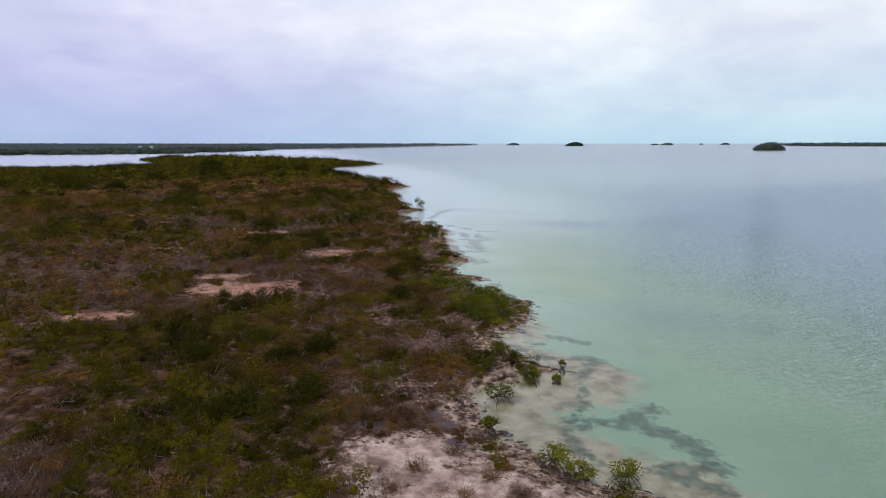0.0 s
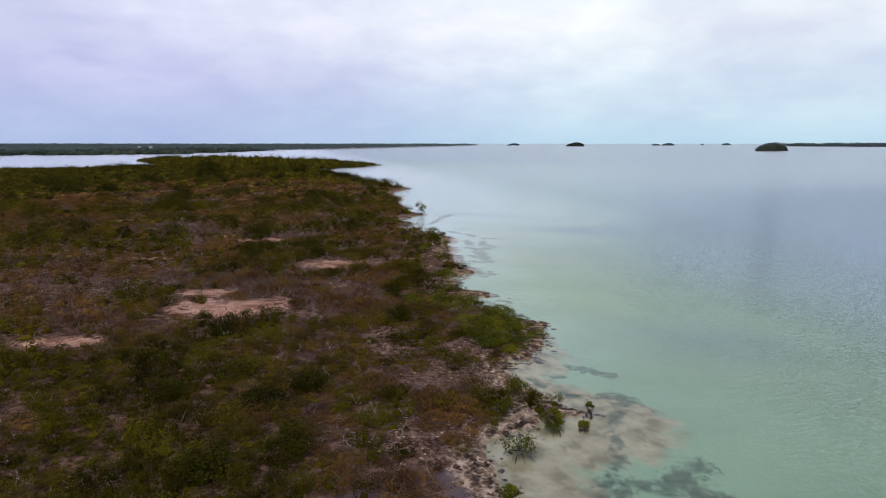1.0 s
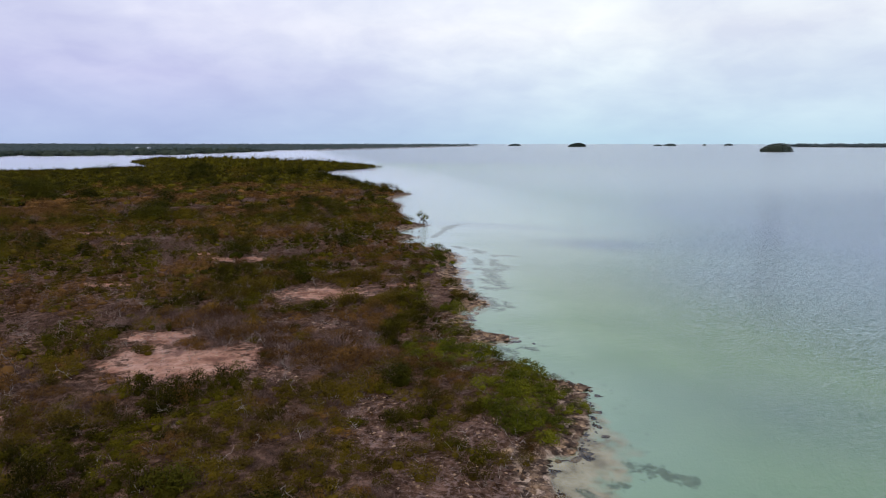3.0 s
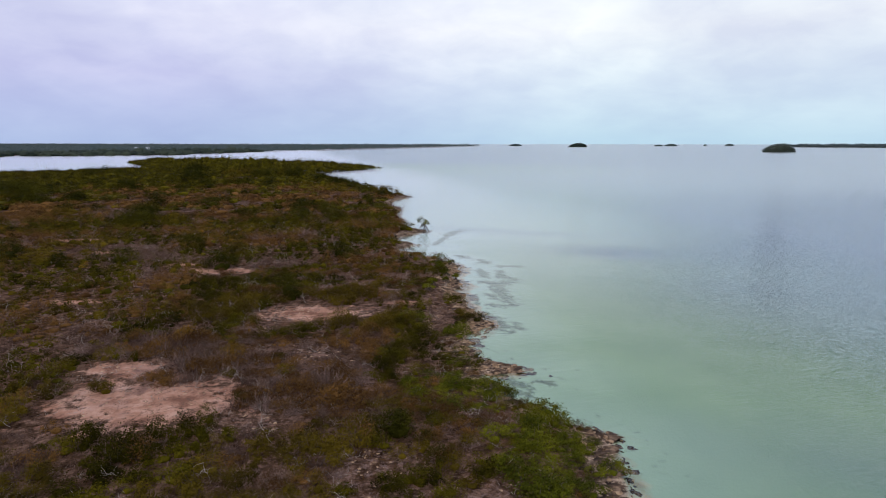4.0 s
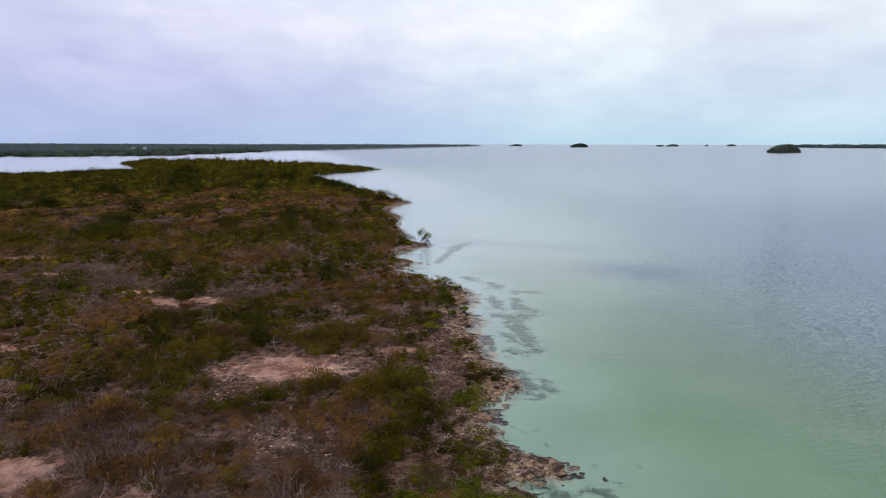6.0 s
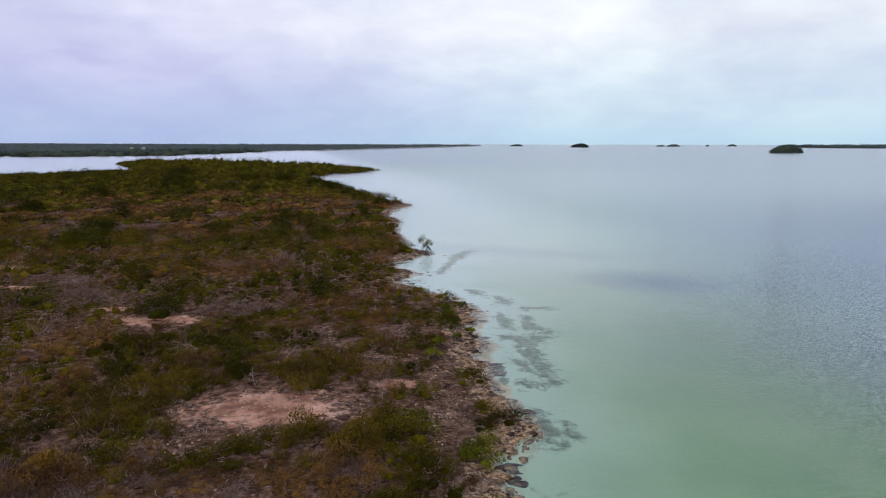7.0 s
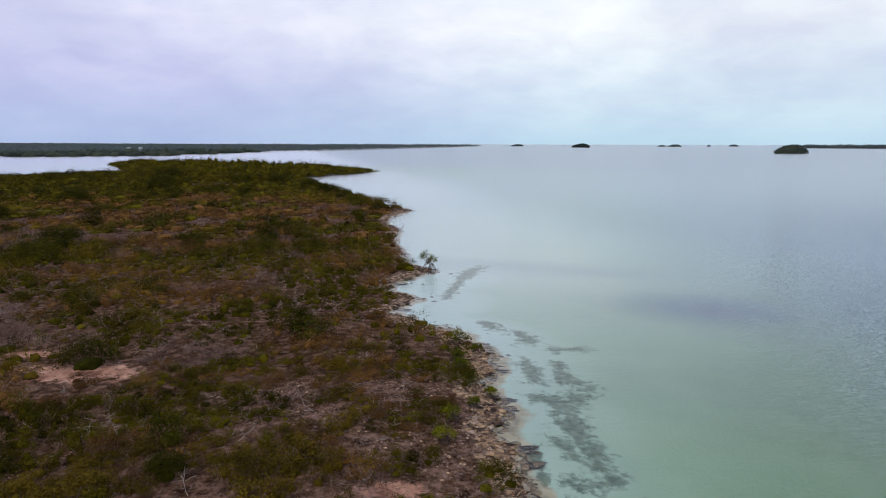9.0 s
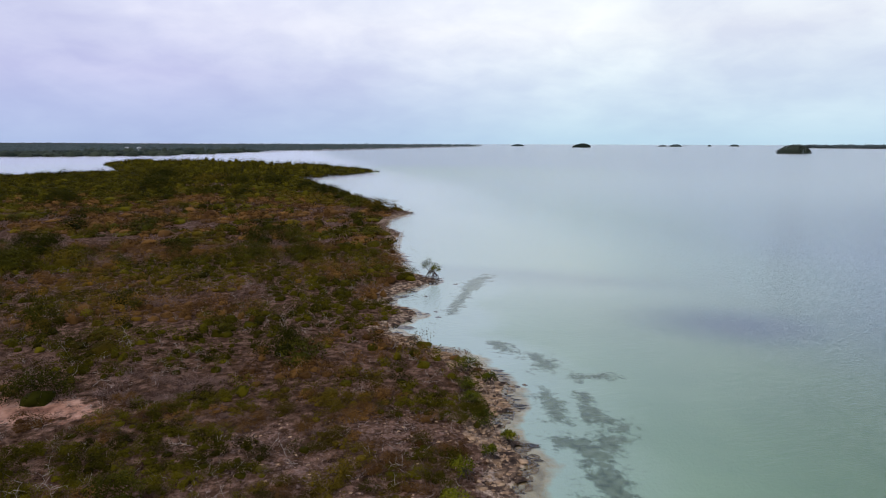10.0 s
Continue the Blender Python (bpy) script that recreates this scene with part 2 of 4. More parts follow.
lean = sw.nodes.new("ShaderNodeVectorMath")
lean.operation = "SCALE"
m.link(tilt.outputs[0], lean.inputs[0])
m.link(m.math("ADD", 0.06, m.math("MULTIPLY", ruffle, 3.5)), lean.inputs["Scale"])
flat = sw.nodes.new("ShaderNodeVectorMath")
flat.operation = "MULTIPLY_ADD"
flat.inputs[1].default_value, flat.inputs[2].default_value = (1, 1, 0), (0, 0, 1)
m.link(lean.outputs[0], flat.inputs[0])
facet = sw.nodes.new("ShaderNodeVectorMath")
facet.operation = "NORMALIZE"
m.link(flat.outputs[0], facet.inputs[0])
h2 = m.noise(1.0, 2.0, 0.55, stretch=(0.45, 3.4, 1, 16))
wb = sw.nodes.new("ShaderNodeBump")
wb.inputs["Distance"].default_value = 0.07
m.link(m.math("ADD", 0.12, m.math("MULTIPLY", 0.32, m.math("MAXIMUM", m.step(wpos.outputs[1], 36.0, 58.0), m.step(wpos.outputs[0], 9.0, 17.0)))), wb.inputs["Strength"])
m.link(h2, wb.inputs["Height"])
m.link(facet.outputs[0], wb.inputs["Normal"])
fres = sw.nodes.new("ShaderNodeFresnel")
fres.inputs["IOR"].default_value = 1.37
m.link(wb.outputs[0], fres.inputs["Normal"])
gloss = sw.nodes.new("ShaderNodeBsdfGlossy")
m.link(m.math("ADD", 0.07, m.math("MULTIPLY", m.step(wpos.outputs[1], 80.0, 240.0), 0.13)), gloss.inputs["Roughness"])
gloss.inputs["Color"].default_value = (1.0, 1.0, 1.0, 1)
m.link(wb.outputs[0], gloss.inputs["Normal"])
clear = sw.nodes.new("ShaderNodeBsdfTransparent")
clear.inputs["Color"].default_value = (0.91, 0.985, 0.945, 1)
join = sw.nodes.new("ShaderNodeMixShader")
m.link(fres.outputs[0], join.inputs[0])
m.link(clear.outputs[0], join.inputs[1])
m.link(gloss.outputs[0], join.inputs[2])
m.link(join.outputs[0], sw.nodes["Material Output"].inputs["Surface"])
SEA = m.m

# ---------------------------------------------------------------- plan of the shore
# (x, y) from south to north along the east shore of the cape
NEAR_SHORE = [
    (13, -40), (10.5, 12), (8.4, 20.5), (5.6, 22.6), (2.9, 25), (1.8, 27.5), (2.1, 30.4), (3.4, 32), (7.2, 33.2),
    (5.2, 34.7), (3.4, 37), (3.6, 39.5), (5.9, 41.9), (6.2, 45), (6.8, 47.6), (4.8, 49.1), (2.2, 52.4), (0.8, 55),
    (3.7, 56.1), (1.2, 57.8), (0.2, 60), (0.5, 63), (2.1, 65.2), (1.1, 68), (0.6, 71), (-0.4, 75.5), (-0.1, 78),
    (-0.8, 81.5), (-0.2, 86.5), (-1.9, 90.6), (-5.8, 94.2), (-7.9, 97), (-5.8, 101.5), (-8.8, 104.6), (-8.4, 108.6),
    (-4.6, 113.8), (-8.2, 118), (-9.6, 127), (-11.4, 133), (-11.8, 145), (-14.4, 153), (-15.2, 162), (-11.4, 174)]
FAR_SHORE = [
    (-17, 181), (-27, 207), (-42, 240), (-54, 265), (-60, 290), (-52, 306), (-39.5, 343), (-48, 358), (-80, 380),
    (-130, 405), (-180, 428), (-214, 436), (-219, 420), (-186, 373), (-156, 330), (-182, 288), (-260, 262),
    (-700, 216), (-5500, 180), (-5500, -300), (0, -300)]
CAPE = np.array(NEAR_SHORE + FAR_SHORE, float)
MAINLAND = np.array([
    (-5500, 420), (-700, 560), (-436, 585), (-370, 610), (-300, 650), (-277, 672), (-300, 700), (-340, 720),
    (-280, 760), (-263, 944), (-184, 1243), (1, 1942), (112, 2290), (60, 2500), (-600, 3300), (-3000, 5200), (-5500, 5200)], float)
EAST_COAST = np.array([
    (1040, 1960), (1100, 1830), (1200, 1720), (1500, 1640), (3500, 1500), (5000, 2500), (2200, 2300), (1300, 2050)], float)
# mangrove cays: x, y, half width, half depth, tree height
CAYS = [(473, 912, 23, 16, 13.5), (382, 1895, 29, 20, 12.5), (861, 2440, 26, 14, 9.0), (813, 2446, 18, 8, 5.5),
        (1195, 2672, 20, 12, 8.5), (248, 2457, 26, 12, 8.0), (1110, 2720, 7, 6, 6.0)]
POND = (-190, 238, 22, 4)
# bare sand: x, y, half width, half depth
SAND = [(-16.5, 50.2, 4.8, 2.8), (-20.0, 54.6, 2.2, 1.2), (-24.3, 41.8, 2.6, 0.9), (-11.4, 66.5, 3.6, 1.9), (-5.1, 70, 1.3, 0.7),
        (-24.8, 81.8, 3.2, 1.3), (-29.8, 84.8, 1.6, 0.7), (-32.2, 69.3, 2.0, 0.8), (-1.0, 22.8, 2.7, 2.2), (1.4, 20.5, 4.0, 2.8),
        (-79, 238, 7, 4), (-61, 291, 4, 6), (-54, 303, 4, 7), (-52, 101, 3, 1.0), (-43, 92, 2, 0.7), (1.2, 27.6, 1.0, 0.8)]
# thinly grown stony ground
STONY = [(1.9, 36.8, 2.2, 3.0), (-10.5, 47.5, 1.4, 1.0), (-1.0, 30.0, 1.8, 1.8), (-11.0, 65.8, 4.6, 2.6), (-15.5, 62.4, 4.0, 1.0), (-9.0, 57.6, 3.0, 1.6), (-4.0, 44.5, 1.6, 1.2), (-0.4, 36.5, 2.6, 2.6), (-2.0, 74.5, 2.2, 5.0), (-9.5, 76.5, 3, 1.2),
         (-8, 67, 3, 2.0), (-2.2, 66, 2.4, 3.6), (1.0, 41, 2.0, 2.5), (-12.5, 79, 2.5, 1.5), (-5.5, 80, 3, 1.6), (-6, 73.5, 3.5, 1.6), (-1.5, 58, 1.2, 1.6), (-3.0, 40.5, 2.5, 2)]
# wet grey mud on the flat by the water
MUD = [(1.6, 24.3, 1.3, 0.45), (2.8, 23.5, 0.8, 0.4), (-0.8, 27.2, 1.5, 0.6), (1.0, 26.1, 1.0, 0.45), (-2.6, 25.6, 1.0, 0.4)]
# where the scrub is plainly green, grey with dead twigs, brown, or yellow
GREENER_SOUTH = [(-15.5, 27, 6, 5), (-20, 33, 4, 3), (-21, 62, 2.5, 1.6), (-20, 72, 3, 2.5), (-9.5, 34.3, 5.6, 3.8), (-7.5, 39, 2.2, 1.6), (-11, 78.6, 4, 1.6), (-4.4, 87, 3, 2.6), (-20, 106, 9, 9), (-112, 165, 22, 24)]
GREENER_NORTH = [(-121, 225, 30, 40), (-93, 186, 6, 20), (-56, 132, 3, 10), (-34, 130, 6, 16), (-27, 89, 3, 5), (-12.5, 45.8, 1.4, 2.2), (-11.8, 60.4, 2.6, 2.0),
           (-26, 45, 2.4, 2.4), (-2.7, 54, 1.8, 5), (-53, 124, 6.5, 10), (-26, 126, 5.5, 9), (-15, 113, 6, 10), (-33, 114, 4, 5), (-15, 93.6, 1.8, 2.6),
           (-8, 27, 3.6, 2.4), (-12, 23.5, 4, 3), (-4, 34, 2.6, 2.2), (-10, 34, 3, 2.8), (-17, 25, 2, 2.2), (-3.5, 62, 1.8, 2.4)]
GREENER = GREENER_SOUTH + GREENER_NORTH
GREYER = [(-36, 89, 5, 6), (-47, 90, 6.5, 8), (-28, 56, 5, 6), (-21, 46.7, 3.6, 1.4), (-4, 45.5, 3.4, 3.4), (-11.5, 81, 4.6, 3.5), (-43, 74, 5.5, 5),
          (-18.3, 84.5, 2, 3), (-34, 93.5, 4, 3), (-7, 82, 5, 4), (-1, 36, 2, 3), (-10, 40, 4, 2)]
BROWNER = [(-67, 143, 18, 15), (-14, 71, 4, 2), (-62, 160, 17, 14), (-32, 168, 15, 24), (-45, 136, 11, 7), (-8, 50, 5, 4), (-9, 66, 6, 3)]
YELLOWER = [(-28.3, 97.8, 1.3, 1.6), (-33.7, 114.4, 1.0, 1.0), (-18.8, 60.7, 0.8, 0.8), (-14.5, 57, 0.8, 0.8), (-40.7, 116, 1.2, 0.9), (-39, 108, 1.6, 3.0), (-30.6, 101.5, 1.6, 2.2)]
# dark seagrass beds, as strokes on the bottom: start, end, half width
WEED_RING = [
    (7.0, 27.8, 8.4, 27.6, 0.42), (8.4, 27.6, 10.2, 27.2, 0.5), (8.9, 27.9, 10.7, 29.4, 0.6), (10.2, 27.2, 11.4, 25.6, 0.8),
    (11.4, 25.6, 11.4, 23.8, 0.65), (11.0, 23.6, 9.2, 23.4, 0.55), (9.9, 22.8, 10.9, 21.9, 0.6), (7.0, 27.2, 5.8, 26.5, 0.32),
    (5.8, 26.4, 6.0, 25.0, 0.38), (6.0, 25.0, 6.9, 23.8, 0.34), (6.4, 27.7, 7.3, 29.4, 0.45), (7.4, 29.6, 7.7, 31.6, 0.36)]
WEED_SOUTH = [
    (7.9, 32.6, 9.0, 35.0, 0.36), (8.3, 36.0, 9.8, 35.5, 0.55), (7.3, 40.1, 8.1, 39.8, 0.38), (8.4, 39.5, 9.5, 39.0, 0.38), (6.2, 38.5, 6.5, 38.3, 0.3),
    (4.8, 38.0, 5.4, 36.8, 0.32), (6.2, 36.0, 6.8, 35.8, 0.32), (1.9, 55.3, 2.9, 54.5, 0.4), (3.2, 54.6, 3.7, 53.5, 0.5), (4.5, 55.0, 5.0, 54.7, 0.38),
    (2.5, 53.2, 3.5, 52.6, 0.4), (3.0, 67.5, 3.2, 64.5, 0.75), (4.2, 66.5, 4.3, 65.0, 0.45)]
WEED_NORTH = [
    (4.2, 75.0, 4.3, 72.3, 0.75), (2.7, 75.6, 3.2, 74.0, 0.5), (2.6, 71.7, 3.8, 71.6, 0.55), (1.4, 74.0, 1.5, 71.5, 0.35), (3.8, 77.0, 4.1, 75.0, 0.8),
    (3.7, 79.4, 3.8, 77.0, 0.85), (2.6, 80.6, 3.9, 80.0, 0.9), (3.9, 80.2, 5.0, 81.4, 0.75), (4.6, 83.4, 5.8, 82.8, 0.75), (4.5, 86.3, 4.6, 83.8, 0.55),
    (2.3, 86.0, 2.8, 83.5, 0.75), (4.6, 89.0, 7.0, 89.8, 0.6), (2.6, 92.8, 3.2, 90.8, 0.9), (0.2, 95.5, 0.9, 93.8, 0.7), (-3.2, 102.8, -1.4, 112.0, 0.6),
    (-1.4, 112.0, 0.7, 118.5, 0.9)]
# broad patches where the bed colour turns darker and bluer
DARKER_BED = [(22, 104, 8.0, 5.5)]

FAINTER = [(31, 103, 17, 16), (28, 84, 15, 11), (17.5, 46.5, 5.0, 3.5), (14, 119, 16.0, 4.0), (5, 121, 9.0, 2.0)]


def hash2(ix, iy, seed):
    h = (ix.astype(np.int64) * 374761393 + iy.astype(np.int64) * 668265263 + seed * 1442695041) & 0x7FFFFFFF
    h = ((h ^ (h >> 13)) * 1274126177) & 0x7FFFFFFF
    h = h ^ (h >> 16)
    return (h & 0xFFFF) / 65535.0


def vnoise(x, y, seed=0):
    """Smooth value noise from 0 to 1, on arrays."""
    ix, iy = np.floor(x), np.floor(y)
    fx, fy = x - ix, y - iy
    fx, fy = fx * fx * (3 - 2 * fx), fy * fy * (3 - 2 * fy)
    a, b = hash2(ix, iy, seed), hash2(ix + 1, iy, seed)
    c2, d = hash2(ix, iy + 1, seed), hash2(ix + 1, iy + 1, seed)
    return (a * (1 - fx) + b * fx) * (1 - fy) + (c2 * (1 - fx) + d * fx) * fy


def fbm(x, y, seed=0, octaves=4):
    total, amp, norm = 0.0, 1.0, 0.0
    for o in range(octaves):
        total = total + amp * vnoise(x * 2 ** o, y * 2 ** o, seed + o * 17)
        norm += amp
        amp *= 0.5
    return total / norm


def inland(x, y, poly):
    """Signed distance to a polygon: positive inside."""
    best = np.full(x.shape, 1e12)
    inside = np.zeros(x.shape, bool)
    for (ax, ay), (bx, by) in zip(poly, np.roll(poly, -1, axis=0)):
        dx, dy = bx - ax, by - ay
        t = np.clip(((x - ax) * dx + (y - ay) * dy) / (dx * dx + dy * dy), 0, 1)
        best = np.minimum(best, (x - ax - t * dx) ** 2 + (y - ay - t * dy) ** 2)
        cross = (ay > y) != (by > y)
        xs = ax + (y - ay) * dx / (dy if abs(dy) > 1e-9 else 1e-9)
        inside ^= cross & (x < xs)
    return np.where(inside, 1, -1) * np.sqrt(best)


def blots(x, y, spots, soft=1.0):
    """Largest of several soft-edged oval patches, 0 to 1."""
    v = np.zeros(x.shape)
    for cx, cy, rx, ry in spots:
        q = np.sqrt(((x - cx) / rx) ** 2 + ((y - cy) / ry) ** 2)
        v = np.maximum(v, np.clip(1.0 - 0.5 * q, 0, 1))
    return v


def strokes(x, y, lines):
    """Largest of several soft-edged strokes, 0 to 1."""
    v = np.zeros(x.shape)
    for ax, ay, bx, by, w in lines:
        dx, dy = bx - ax, by - ay
        t = np.clip(((x - ax) * dx + (y - ay) * dy) / (dx * dx + dy * dy), 0, 1)
        v = np.maximum(v, np.clip(0.92 - 0.44 * np.hypot(x - ax - t * dx, y - ay - t * dy) / w, 0, 1))
    return v


def shore_distance(x, y):
    x, y = np.asarray(x, float), np.asarray(y, float)
    near = np.clip(1 - np.hypot(x, y - 60) / 400, 0.0, 1)
    d = inland(x, y, CAPE)
    d = d + near * ((fbm(x * 0.5, y * 0.5, 3) - 0.5) * 1.5 + (vnoise(x * 2.2, y * 2.2, 9) - 0.5) * 0.4)
    px, py, rx, ry = POND
    d = np.minimum(d, (np.hypot((x - px) / rx, (y - py) / ry) - 1) * ry)
    d = np.maximum(d, inland(x, y, MAINLAND) + (fbm(x * 0.02, y * 0.02, 5) - 0.5) * 26)
    d = np.maximum(d, inland(x, y, EAST_COAST) + (fbm(x * 0.01, y * 0.01, 6) - 0.5) * 40)
    for cx, cy, rx, ry, h in CAYS:
        d = np.maximum(d, (1 - np.hypot((x - cx) / rx, (y - cy) / ry)) * ry)
    return d


def height(x, y, d):
    land = 0.06 + 0.42 * (1 - np.exp(-np.maximum(d, 0) / 2.2)) + 0.14 * (fbm(x * 0.35, y * 0.35, 21) - 0.5) * np.clip(d / 1.5, 0, 1)
    sea = -0.05 - 0.10 * np.clip(-d, 0, 1.2) - 0.055 * np.clip(-d - 1.2, 0, 24)
    return np.where(d > 0, land, sea)


def ground_at(x, y):
    return height(x, y, shore_distance(x, y))


def plain_mesh(name, verts, faces):
    """verts (n, 3) and faces (m, k) as arrays -> a mesh."""
    me = bpy.data.meshes.new(name)
    me.vertices.add(len(verts))
    me.vertices.foreach_set("co", np.ascontiguousarray(verts, np.float32).ravel())
    k = faces.shape[1]
    me.loops.add(faces.size)
    me.loops.foreach_set("vertex_index", np.ascontiguousarray(faces, np.int32).ravel())
    me.polygons.add(len(faces))
    me.polygons.foreach_set("loop_start", np.arange(0, faces.size, k, dtype=np.int32))
    me.update(calc_edges=True)
    return me


def spread(lo, hi, step, growth, limit):
    """Even lines from lo to hi, ever wider ones out to the limit."""
    mid = list(np.arange(lo, hi + step / 2, step))
    up, s, v = [], step, mid[-1]
    while v < limit:
        s *= growth
        v += s
        up.append(v)
    down, s, v = [], step, lo
    while v > -limit:
        s *= growth
        v -= s
        down.append(v)
    return np.array(down[::-1] + mid + up)


def grid(xs, ys):
    gx, gy = np.meshgrid(xs, ys)
    nx, ny = len(xs), len(ys)
    i = np.arange(nx * ny).reshape(ny, nx)
    f = np.stack([i[:-1, :-1], i[:-1, 1:], i[1:, 1:], i[1:, :-1]], -1).reshape(-1, 4)
    return gx.ravel(), gy.ravel(), f


# ---------------------------------------------------------------- ground and sea
gx, gy, gf = grid(spread(-34, 14, 0.39, 1.065, 7000), spread(17, 98, 0.39, 1.065, 7000))
gd = shore_distance(gx, gy)
# where the sheet is coarse the land keeps back from the waterline
cell = 0.06 * np.maximum(np.maximum(gy - 98, 0), np.maximum(np.abs(gx) - 34, 0))
gz = height(gx, gy, np.where(cell > 9, gd - 1.2 * cell, gd))
me = plain_mesh("ground", np.stack([gx, gy, gz], 1), gf)
me.polygons.foreach_set("use_smooth", np.ones(len(gf), bool))
home = (gy < 460) & (gx > -400)
cape = inland(gx, gy, CAPE)
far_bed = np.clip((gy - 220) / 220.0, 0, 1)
reach = np.interp(gy, (31, 37, 41, 46, 56, 61, 94, 99), (3.7, 3.0, 2.4, 0.9, 0.8, 1.3, 1.3, 0.8))
for name, value in (
        ("bare", np.where(gd > 0, blots(gx, gy, SAND), 0)),
        ("pale", np.clip((40 - gy) / 6.0, 0, 1) * home),
        ("crust", np.clip(1.0 - np.abs(gd - 0.4) / 2.2, 0, 1) * (gd > -1.0) * home),
        ("shelf", np.clip(0.5 + (gd + reach) / (0.9 * reach), 0, 1) * home * np.interp(gy, (32, 41, 46, 64, 70), (1, 0.62, 0.4, 0.4, 1))),
        ("seagrass", np.maximum(strokes(gx, gy, WEED_RING + WEED_SOUTH + WEED_NORTH), 0.18 * home * np.clip(1 - np.abs(gd + 2.0) / 2.8, 0, 1))),
        ("offshore", np.clip((-cape - 20) / 40.0, 0, 1)),
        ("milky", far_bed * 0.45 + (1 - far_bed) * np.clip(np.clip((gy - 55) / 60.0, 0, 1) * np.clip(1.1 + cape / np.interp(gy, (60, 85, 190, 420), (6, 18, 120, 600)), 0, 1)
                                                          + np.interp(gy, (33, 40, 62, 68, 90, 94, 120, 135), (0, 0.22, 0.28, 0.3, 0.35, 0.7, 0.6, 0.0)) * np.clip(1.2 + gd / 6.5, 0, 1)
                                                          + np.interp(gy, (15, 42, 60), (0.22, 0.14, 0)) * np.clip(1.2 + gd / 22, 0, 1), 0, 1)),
        ("mud", np.where(gd > -0.3, blots(gx, gy, MUD), 0)),
        ("stony", np.where(gd > 0, blots(gx, gy, STONY), 0)),
        # pale shallows, widened northward to paint in the bright lee reflection
        ("shallow", np.clip(1.0 + (gd + 3) / (24.0 + 0.4 * np.maximum(0, gy - 70)), 0, 1) * home),
        ("deep", np.maximum(blots(gx, gy, DARKER_BED) ** 2 * (3 - 2 * blots(gx, gy, DARKER_BED)), 0.45 * blots(gx, gy, FAINTER))),
        ("under", np.clip(-gd / 0.25 + 0.2, 0, 1))):
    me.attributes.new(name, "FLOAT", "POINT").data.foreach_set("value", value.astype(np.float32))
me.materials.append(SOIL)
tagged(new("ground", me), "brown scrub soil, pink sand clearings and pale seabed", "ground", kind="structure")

wx, wy, wf = grid(np.array([-7000, -300, 300, 7000.0]), np.array([-7000, -100, 600, 7000.0]))
me = plain_mesh("water", np.stack([wx, wy, 0 * wx], 1), wf)
me.materials.append(SEA)
tagged(new("water", me), "calm shallow turquoise sea with fine wind ripples", "sea", kind="structure")

# ---------------------------------------------------------------- plants: shapes


def part(name, me, material, parent=None, label=""):
    if not me.materials:
        me.materials.append(material)
    ob = new(name, me)
    ob.parent = parent
    return tagged(ob, label)


def unit(v):
    return v / np.maximum(np.linalg.norm(v, axis=-1, keepdims=True), 1e-9)


def leaf_blades(rng, pts, out, length, width, three=False, stray=0.42):
    """Flat pointed blades at pts, facing about the way out."""
    n = len(pts)
    nrm = unit(out + np.array([0, 0, 0.25]) + rng.normal(0, stray, (n, 3)))
    a = unit(np.cross(nrm, rng.normal(0, 1, (n, 3))))
    b = np.cross(nrm, a)
    length, width = np.broadcast_to(length, n)[:, None], np.broadcast_to(width, n)[:, None]
    if three:
        v = np.stack([pts - a * length / 2, pts + a * length / 2 + b * width / 2, pts + a * length / 2 - b * width / 2], 1)
    else:
        v = np.stack([pts - a * length / 2, pts - b * width / 2, pts + a * length / 2, pts + b * width / 2], 1)
    k = v.shape[1]
    return v.reshape(-1, 3), np.arange(n * k).reshape(n, k)


def crown_points(rng, base, rad, hgt, clumps, leaves):
    """Points and outward ways on the leaf clumps of many bushes at once."""
    m_ = len(base)
    ang, q = rng.uniform(0, 2 * np.pi, (m_, clumps)), np.sqrt(rng.uniform(0.0, 1, (m_, clumps)))
    cc = np.stack([np.cos(ang) * q * rad[:, None] * 0.75, np.sin(ang) * q * rad[:, None] * 0.75,
                   hgt[:, None] * (0.30 + 0.50 * (1 - q * q) * rng.uniform(0.5, 1.1, (m_, clumps)))], -1)
    cr = rad[:, None] * rng.uniform(0.24, 0.46, (m_, clumps))
    w = unit(rng.normal(0, 1, (m_, clumps, leaves, 3)) + np.array([0, 0, 0.35]))
    sh = rng.uniform(0.40, 1.22, (m_, clumps, leaves, 1))
    zs = np.clip(hgt / np.maximum(rad, 1e-6), 0.5, 1.3)[:, None, None]
    p = cc[:, :, None, :] + w * sh * cr[:, :, None, None] * np.stack([np.ones_like(zs), np.ones_like(zs), zs], -1)
    p[..., 2] = np.maximum(p[..., 2], 0.04)
    p = p + base[:, None, None, :]
    return p.reshape(-1, 3), w.reshape(-1, 3)


